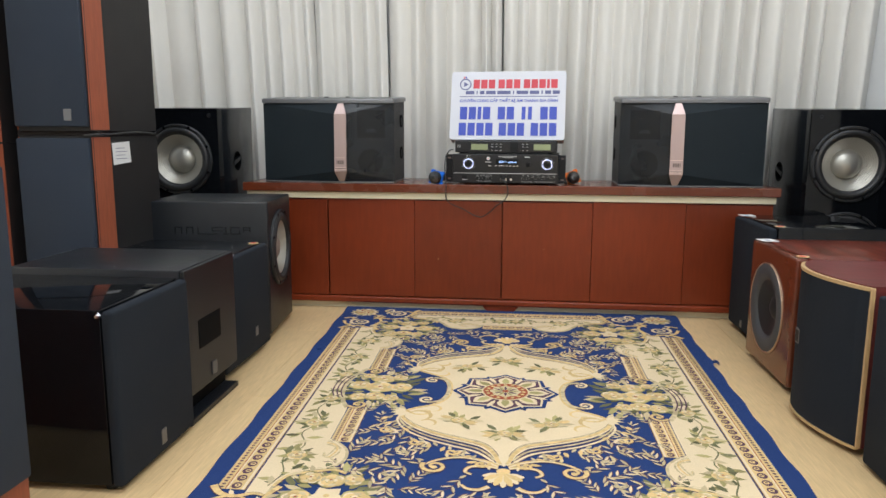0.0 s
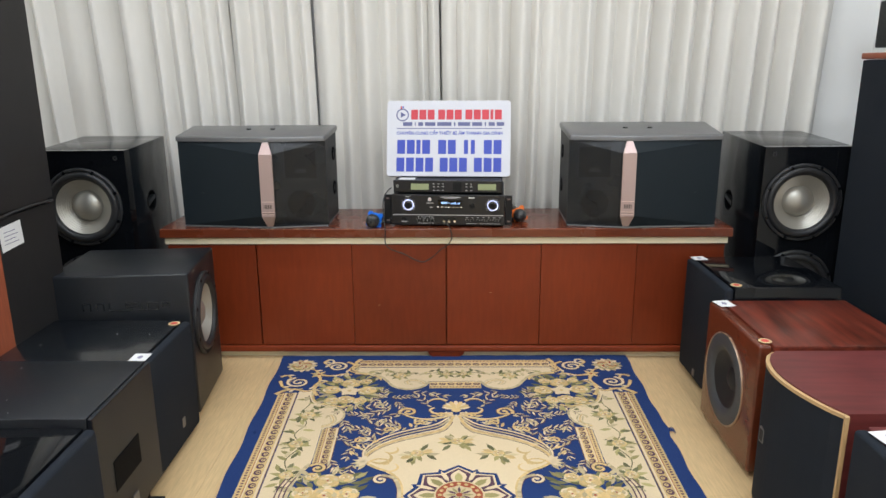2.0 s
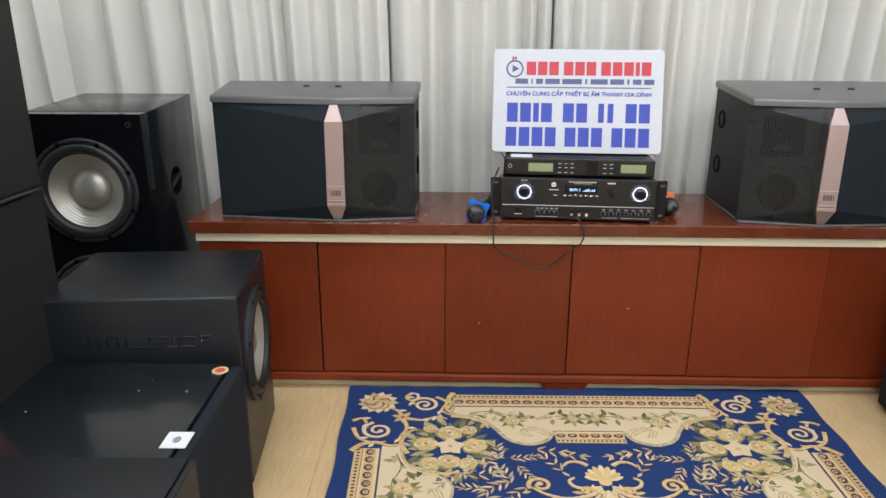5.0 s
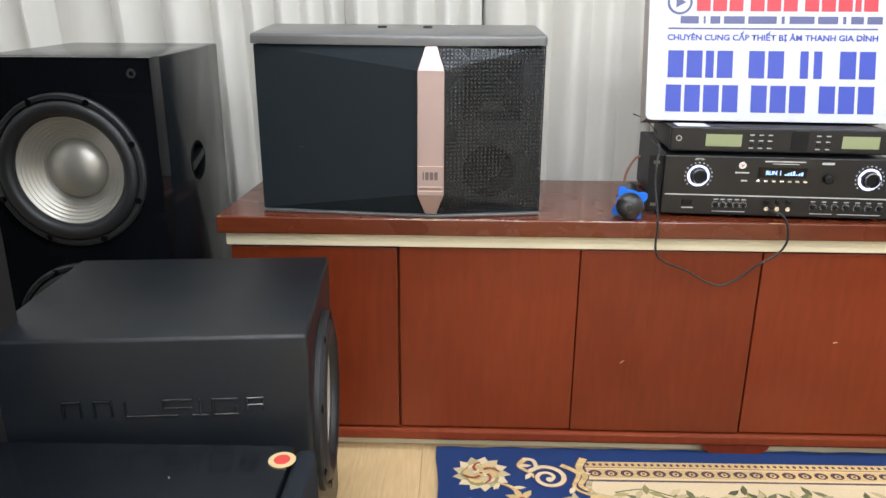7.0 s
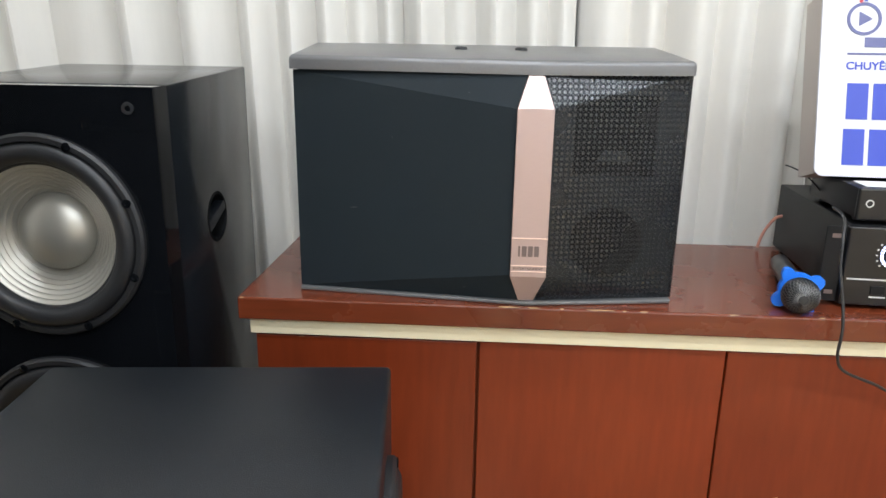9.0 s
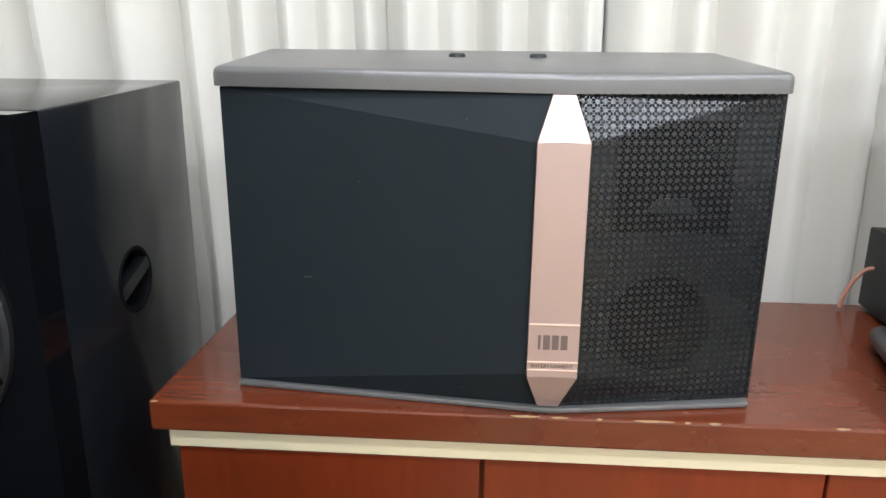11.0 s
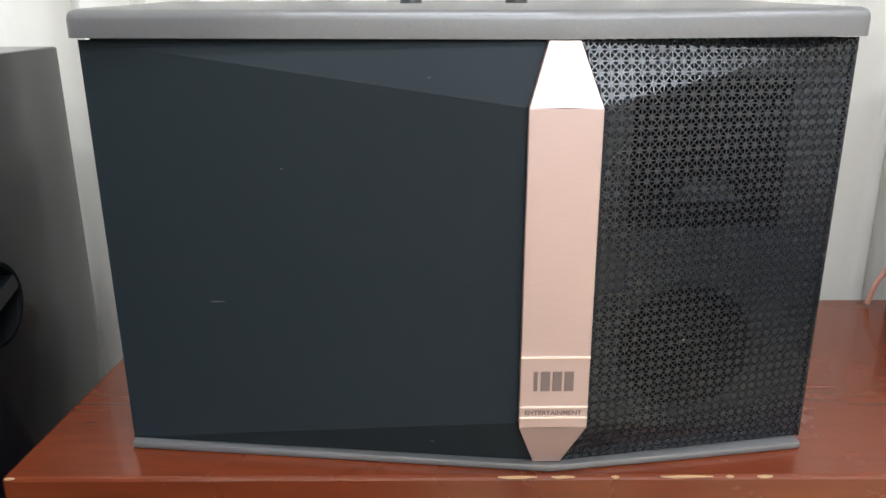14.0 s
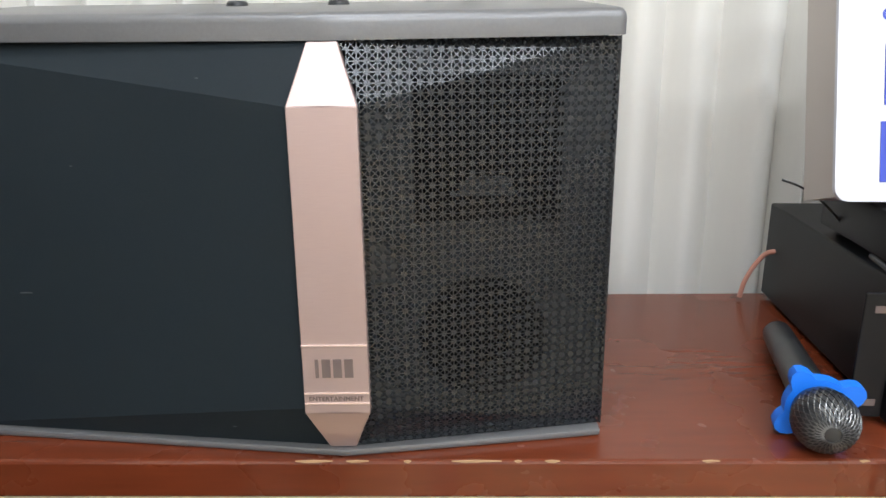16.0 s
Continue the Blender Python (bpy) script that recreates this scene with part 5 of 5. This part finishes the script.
for o, ink in ((0.0, "tan"), (0.008, "gold"), (0.016, "tan")):
    line(ink, [(0.425, 0.372 + o), (0.40, 0.385 + o), (0.384 + o, 0.42), (0.395 + o, 0.455), (0.415, 0.455 - o), (0.42, 0.435)], 0.006, 2, 0.5)
end_lobe = smooth_line([(p[0], p[1], 0) for p in ((0.352, 0.836), (0.357, 0.80), (0.325, 0.785), (0.275, 0.765), (0.242, 0.72), (0.215, 0.672), (0.168, 0.648), (0.12, 0.662), (0.095, 0.70), (0.088, 0.715))])
blob("cream", [(0.0, 0.837)] + [(p.x, p.y) for p in end_lobe] + [(0.0, 0.715)], 1)
line("tan", [(p.x, p.y) for p in end_lobe], 0.012, 3, 0, 4, False)
for o, ink in ((0.0, "tan"), (0.008, "gold"), (0.016, "tan")):
    line(ink, [(0.098 + o, 0.69), (0.112 + o, 0.72 - o), (0.15, 0.732 - o), (0.178 - o, 0.712), (0.168 - o, 0.688), (0.148, 0.69)], 0.006, 2, 0.5)
band(0.54, 0.0, 0.54, 0.622, (0.066, 0))
band(0.366, 0.16, 0.366, 0.372, (0.054, 0))
band(0.0, 0.838, 0.352, 0.838, (0, 0.066))
band(0.0, 0.713, 0.09, 0.713, (0, -0.057))
for pts in ([(0.615, 0.61), (0.59, 0.64), (0.555, 0.65), (0.52, 0.635), (0.495, 0.64)], [(0.35, 0.915), (0.365, 0.88), (0.358, 0.85), (0.372, 0.82), (0.352, 0.80)]):
    line("plum", pts, 0.021, 3, 0.5)
    line("gold", pts, 0.016, 4, 0.5)
# inner edge of the middle part of the side panels
line("tan", [(0.424, 0.16), (0.445, 0.115), (0.458, 0.06), (0.464, 0.0)], 0.014, 3, 0.2)
for k in range(3):
    line("plum", [(0.47 + 0.012 * k, 0.0), (0.466 + 0.012 * k, 0.045), (0.452 + 0.012 * k, 0.09)], 0.004, 4)
spiral("gold", 0.40, 0.135, 0.026, 0.5, 1.2, 0.010, 4)
# vines and roses on the panels
line("green", [(0.50, 0.60), (0.485, 0.54), (0.505, 0.47), (0.475, 0.40), (0.50, 0.33), (0.47, 0.26), (0.50, 0.18), (0.48, 0.10), (0.50, 0.02)], 0.0035, 2)
rnd = random.Random(11)
for k in range(38):
    v = 0.03 + 0.57 * k / 38
    leaf(("olive", "green", "olive", "tan")[k % 4], 0.487 + 0.018 * math.sin(k * 1.3), v, rnd.uniform(0, 6.28), 0.042, 0.015, 3)
for u, v, r in ((0.478, 0.455, 0.024), (0.485, 0.27, 0.022), (0.482, 0.10, 0.02)):
    for k in range(8):
        leaf(("olive", "green")[k % 2], u, v, 0.785 * k + 0.2, 0.05, 0.016, 3)
    rose(u, v, r, 4, "gold")
line("green", [(0.31, 0.80), (0.25, 0.812), (0.20, 0.79), (0.12, 0.775), (0.06, 0.79), (0.0, 0.775)], 0.0035, 2)
for k in range(26):
    leaf(("olive", "green", "tan")[k % 3], 0.02 + 0.011 * k, 0.785 + 0.012 * math.sin(k * 1.9), rnd.uniform(0, 6.28), 0.034, 0.013, 3)
for u, v, r in ((0.196, 0.762, 0.022), (0.03, 0.775, 0.014)):
    for k in range(8):
        leaf(("olive", "green")[k % 2], u, v, 0.785 * k, 0.042, 0.014, 3)
    rose(u, v, r, 4, "gold")
# corners
for k in range(13):
    a = 2 * math.pi * k / 13
    leaf("cream" if k % 2 else "tan", 0.563 + 0.02 * math.cos(a), 0.856 + 0.022 * math.sin(a), a + 0.45, 0.040, 0.024, 3)
rose(0.563, 0.856, 0.036, 4, "gold")
for k in range(4):
    a = 0.5 + 1.5 * k
    line("rust", [(0.563 + q * math.cos(a + 0.35 * j), 0.856 + q * math.sin(a + 0.35 * j)) for j, q in enumerate((0.012, 0.022, 0.030, 0.036))], 0.007, 11, 0.5)
for pts in ([(0.49, 0.775), (0.505, 0.81), (0.53, 0.825)], [(0.488, 0.775), (0.44, 0.762), (0.40, 0.78), (0.37, 0.77)], [(0.49, 0.77), (0.478, 0.72), (0.495, 0.67), (0.48, 0.645)], [(0.47, 0.91), (0.485, 0.885), (0.465, 0.86), (0.455, 0.835)], [(0.625, 0.755), (0.60, 0.768), (0.585, 0.74), (0.583, 0.715)], [(0.62, 0.72), (0.60, 0.67), (0.56, 0.648), (0.53, 0.655)], [(0.40, 0.89), (0.37, 0.86), (0.385, 0.815), (0.36, 0.79)]):
    line("plum", pts, 0.017, 2, 0.5)
    line("gold", pts, 0.012, 3, 0.6)
    for t in (1, 2):
        if t < len(pts):
            leaf("cream", pts[t][0], pts[t][1], 1.0 + 2.1 * t, 0.026, 0.011, 4)
spiral("cream", 0.432, 0.845, 0.040, 0.6, 1.6, 0.011, 4)
line("cream", [(0.475, 0.91), (0.455, 0.905), (0.452, 0.88), (0.468, 0.865)], 0.010, 4, 0.3)
spiral("cream", 0.553, 0.708, 0.042, 1.2, 1.6, 0.011, 4, -1)
for a in (0.3, 1.2, 2.2, 3.6, 4.6, 5.5):
    leaf("gold", 0.49, 0.775, a, 0.034, 0.014, 4)
disc("rust", 0.49, 0.775, 0.006, 5)
bouquet(0.364, 0.632, 0.10, 0.118, 4)
bouquet(0.360, 0.0, 0.096, 0.128, 9, 3)
# acanthus scrolls beside the corner bouquets
for pts in ([(0.472, 0.60), (0.49, 0.65), (0.472, 0.70), (0.45, 0.715)], [(0.36, 0.785), (0.31, 0.775), (0.272, 0.75), (0.262, 0.725)], [(0.49, 0.60), (0.47, 0.55), (0.42, 0.53), (0.375, 0.515), (0.345, 0.53)]):
    line("plum", pts, 0.020, 2, 0.5)
    line("gold", pts, 0.014, 3, 0.5)
    for t in (1, 2):
        leaf("tan", pts[t][0], pts[t][1], 2.4 + 1.3 * t, 0.032, 0.013, 4)

# central medallion
edge = smooth_line([(p[0], p[1], 0) for p in ((0.0, 0.46), (0.012, 0.44), (0.022, 0.40), (0.05, 0.355), (0.105, 0.328), (0.165, 0.302), (0.222, 0.265), (0.262, 0.215), (0.266, 0.17), (0.236, 0.14), (0.2, 0.118), (0.172, 0.085), (0.158, 0.045), (0.155, 0.0))])
blob("cream", [(p.x, p.y) for p in edge] + [(0.0, 0.0)], 1)
line("gold", [(p.x, p.y) for p in edge[4:]], 0.010, 3, 0, 4, False)
for off, ink, w in ((-0.008, "tan", 0.007), (0.010, "cream", 0.007), (0.026, "tan", 0.007), (0.043, "cream", 0.008)):
    pts = []
    for k, p in enumerate(edge[10:46]):
        t = k / 35
        g = off * math.sin(math.pi * min(1, 0.16 + 0.84 * t)) ** 0.6 if t < 0.97 else off * 0.2
        nrm = Vector((math.sin(0.2 + 0.95 * t), math.cos(0.2 + 0.95 * t), 0))
        pts.append((p.x + nrm.x * g, p.y + nrm.y * g))
    line("plum", pts, w * 1.5, 2, 0.2, 4, False)
    line(ink, pts, w, 3, 0.2, 4, False)
for k, p in enumerate(edge[12:48:4]):
    leaf("gold", p.x + 0.035, p.y + 0.045 if k < 6 else p.y + 0.01, 0.15 + 0.37 * k - (2.2 if k > 6 else 0), 0.030, 0.012, 4)
    leaf("tan", p.x + 0.025, p.y + 0.04 if k < 6 else p.y + 0.0, 0.75 + 0.33 * k - (2.2 if k > 6 else 0), 0.025, 0.009, 4)
for k, p in enumerate(edge[14:44:8]):
    t = (4 + 8 * k) / 35
    cu, cv = p.x + 0.072 * math.sin(0.2 + 0.95 * t), p.y + 0.072 * math.cos(0.2 + 0.95 * t)
    spiral("gold", cu, cv, 0.019, 3.6 - 0.9 * t, 0.9, 0.009, 5, -1)
    for j in range(3):
        leaf("tan" if j % 2 else "cream", cu - 0.012, cv - 0.008, 1.9 - 0.9 * t + 0.55 * j, 0.036, 0.015, 4)
for c, ink, r in (((0.222, 0.19), "gold", 0.034), ((0.228, 0.196), "cream", 0.030), ((0.195, 0.235), "gold", 0.022), ((0.199, 0.241), "cream", 0.020), ((0.19, 0.14), "gold", 0.022), ((0.195, 0.143), "cream", 0.020)):
    disc(ink, c[0], c[1], r, 2 if ink == "gold" else 3, 4, 16)
for k in range(5):
    leaf("cream", 0.262, 0.175, -0.9 + 0.5 * k, 0.036, 0.017, 4)
    leaf("tan", 0.265, 0.165, -1.1 + 0.5 * k, 0.044, 0.014, 3)
line("gold", [(0.26, 0.165), (0.235, 0.185), (0.205, 0.18), (0.20, 0.16), (0.215, 0.155)], 0.008, 3, 0.5)
# C-scrolls at the waist
line("plum", [(0.215, 0.10), (0.18, 0.085), (0.162, 0.04), (0.16, 0.0)], 0.017, 2, 0)
line("tan", [(0.215, 0.10), (0.18, 0.085), (0.164, 0.04), (0.161, 0.0)], 0.011, 4, 0)
spiral("cream", 0.215, 0.078, 0.022, 1.5, 1.1, 0.009, 4, -1)
# crest over the tips
for k in range(9):
    a = math.pi / 2 + (k - 4) * 0.3
    ln = 0.066 - 0.004 * abs(k - 4)
    for ink, f, lv in (("plum", 1.0, 4), ("gold" if k % 2 else "cream", 0.8, 5)):
        both(ink, [(ln * t * math.cos(a) - f * w * math.sin(a), 0.492 + ln * t * math.sin(a) + f * w * math.cos(a)) for t, w in ((0, 0), (0.55, -0.011), (0.9, -0.007), (1.0, 0), (0.9, 0.007), (0.55, 0.011))], lv)
both("gold", [(0.016 * math.cos(q), 0.486 + 0.014 * math.sin(q)) for q in [0.63 * j for j in range(10)]], 7)
for pts in ([(0.012, 0.46), (0.05, 0.435), (0.10, 0.425), (0.145, 0.44), (0.175, 0.465)], [(0.012, 0.468), (0.045, 0.462), (0.075, 0.47), (0.085, 0.492), (0.07, 0.505)], [(0.03, 0.555), (0.05, 0.57), (0.075, 0.568), (0.09, 0.552)]):
    line("plum", pts, 0.018, 3, 0.5)
    line("gold", pts, 0.013, 4, 0.5)
    line("cream", [(a, b + 0.003) for a, b in pts], 0.005, 5, 0.6)
spiral("gold", 0.155, 0.475, 0.030, -0.5, 1.3, 0.011, 5)
for u, v, a in ((0.10, 0.43, -0.6), (0.06, 0.44, -1.0), (0.08, 0.51, 0.8), (0.18, 0.45, -0.3), (0.04, 0.58, 2.0), (0.13, 0.43, -1.4)):
    leaf("tan", u, v, a, 0.024, 0.009, 5)
# sprays on the medallion
rnd = random.Random(31)
for u, v, lean, fold in ((0.118, 0.215, 2.5, 4), (0.0, 0.285, 0.0, 2)):
    for k in range(20):
        a = lean + (0 if k % 2 else math.pi) + rnd.uniform(-0.95, 0.95)
        f = 0.018 * (k % 3) / 2
        leaf(("olive", "tan", "green", "olive", "gold")[k % 5], u + (0.01 + f) * math.cos(a), v + (0.01 + f) * math.sin(a), a + rnd.uniform(-0.5, 0.5), rnd.uniform(0.03, 0.044), 0.015, 3 + k % 2, fold)
    rose(u, v, 0.019, 5, "gold", fold, 1.0)
# rosette, round the centre
for k in range(8):
    a = 2 * math.pi * k / 8
    for ink, lo, hi, w, lv in (("blue", 0.03, 0.152, 0.118, 3), ("cream", 0.035, 0.140, 0.094, 5), ("plum", 0.04, 0.133, 0.080, 6), ("cream", 0.055, 0.124, 0.046, 8), ("olive", 0.058, 0.110, 0.022, 9)):
        arch = [(lo, -0.28 * w), (0.5 * (lo + hi), -0.5 * w), (0.3 * lo + 0.7 * hi, -0.42 * w), (hi, 0), (0.3 * lo + 0.7 * hi, 0.42 * w), (0.5 * (lo + hi), 0.5 * w), (lo, 0.28 * w)]
        blob(ink, [(p * math.cos(a) - q * math.sin(a), p * math.sin(a) + q * math.cos(a)) for p, q in arch], lv, 1)
    b = a + math.pi / 8
    leaf("blue", 0.07 * math.cos(b), 0.07 * math.sin(b), b, 0.072, 0.040, 2, 1)
    leaf("cream", 0.072 * math.cos(b), 0.072 * math.sin(b), b, 0.056, 0.014, 7, 1)
disc("tan", 0, 0, 0.068, 10, 1, 40)
disc("rust", 0, 0, 0.063, 11, 1, 40)
for k in range(16):
    a = 2 * math.pi * k / 16
    disc("gold", 0.052 * math.cos(a), 0.052 * math.sin(a), 0.006, 12, 1, 7)
disc("tan", 0, 0, 0.042, 12, 1, 32, 8, 0.08)
for k in range(12):
    a = 2 * math.pi * k / 12
    leaf("plum" if k % 2 else "olive", 0.008 * math.cos(a), 0.008 * math.sin(a), a, 0.03, 0.008, 13, 1)
disc("rust", 0, 0, 0.009, 14, 1, 12)
# leaf sprays over the blue field
placed = []
rnd = random.Random(21)
for k in range(4000):
    u, v = rnd.uniform(0.03, 0.36), rnd.uniform(0.09, 0.645)
    reach = max([p.x for p in edge if abs(p.y - v) < 0.03] or [0])
    over = [p.y for p in edge if abs(p.x - u) < 0.015]
    if u < reach + 0.045 or (over and v < max(over) + 0.085) or (u < 0.2 and v < 0.52) or (u < 0.1 and v < 0.6):
        continue
    if math.hypot((u - 0.364) / 0.105, (v - 0.632) / 0.125) < 1 or math.hypot((u - 0.35) / 0.1, v / 0.125) < 1 or math.hypot((u - 0.168) / 0.06, (v - 0.648) / 0.03) < 1:
        continue
    if any(math.hypot(u - a, v - b) < 0.049 for a, b in placed):
        continue
    placed.append((u, v))
    a = rnd.uniform(0, 6.28)
    size = rnd.uniform(0.062, 0.086)
    spray(u - 0.5 * size * math.cos(a), v - 0.5 * size * math.sin(a), a, size, "tan", rnd.choice((3, 4)))
for ink, (verts, faces) in DRAWN.items():
    me = bpy.data.meshes.new(ink + "_pattern")
    base = BASE[rug.name]
    me.from_pydata([(x - base.x, y - base.y, z - base.z) for x, y, z in verts], [], faces)
    me.materials.append(INK[ink])
    ob = new(ink + "_pattern", me)
    ob.parent = rug
    tagged(ob, "", "", "", "stuff")
for fx, fy in ((-0.651, 2.29), (0.651, 2.31), (0.652, 2.30)):
    bm = None
    for k in range(4):
        sg = 1 if fx > 0 else -1
        bm = tube([(fx - sg * 0.006, fy + 0.003 * k, 0.006), (fx + sg * (0.005 + 0.003 * (k % 3)), fy + 0.005 * k - 0.005, 0.01), (fx + sg * (0.008 + 0.005 * (k % 2)), fy + 0.008 * k - 0.012, 0.002)], 0.0009, 4, bm, 3)
    part("frayed_threads", bm, M_RUG, rug, "loose blue threads at the edge")


# ---------- floor planks and wall blocks ----------
floor_ob = bpy.data.objects["floor"]
BASE["floor"] = Vector((0, 0, 0))
PW, PL = 0.19, 1.2
meshes = {}
rnd = random.Random(3)
i = 0
x = X0
while x < X1 - 0.01:
    w = min(PW, X1 - x)
    y = Y0 - rnd.uniform(0.1, 1.0)
    while y < Y1:
        a, b = max(y, Y0), min(y + PL, Y1)
        if b - a > 0.02:
            key = (round(w, 3), round(b - a, 2))
            if key not in meshes:
                bm = box(0.0003, w - 0.0003, 0.0003, b - a - 0.0003, -0.0115, 0.0, 0.0005, 1)
                me = bpy.data.meshes.new("plank")
                bm.to_mesh(me)
                bm.free()
                me.materials.append(M_OAK)
                meshes[key] = me
            p = new("plank", meshes[key])
            p.location = (x, a, 0)
            p.parent = floor_ob
        y += PL
    x += PW
me = None
for row in range(14):
    for col in range(5):
        y = Y1 - 0.4 * (col + 1) + (0.2 if row % 2 else 0)
        if me is None:
            bm = box(-0.006, 0.0, 0.002, 0.398, 0.002, 0.158, 0.002, 1)
            me = bpy.data.meshes.new("block")
            bm.to_mesh(me)
            bm.free()
            me.materials.append(M_WALL)
        if y + 0.4 > Y1 + 0.01:
            continue
        p = new("block", me)
        p.location = (X1, y, 0.1 + 0.16 * row)
        p.parent = wall_east
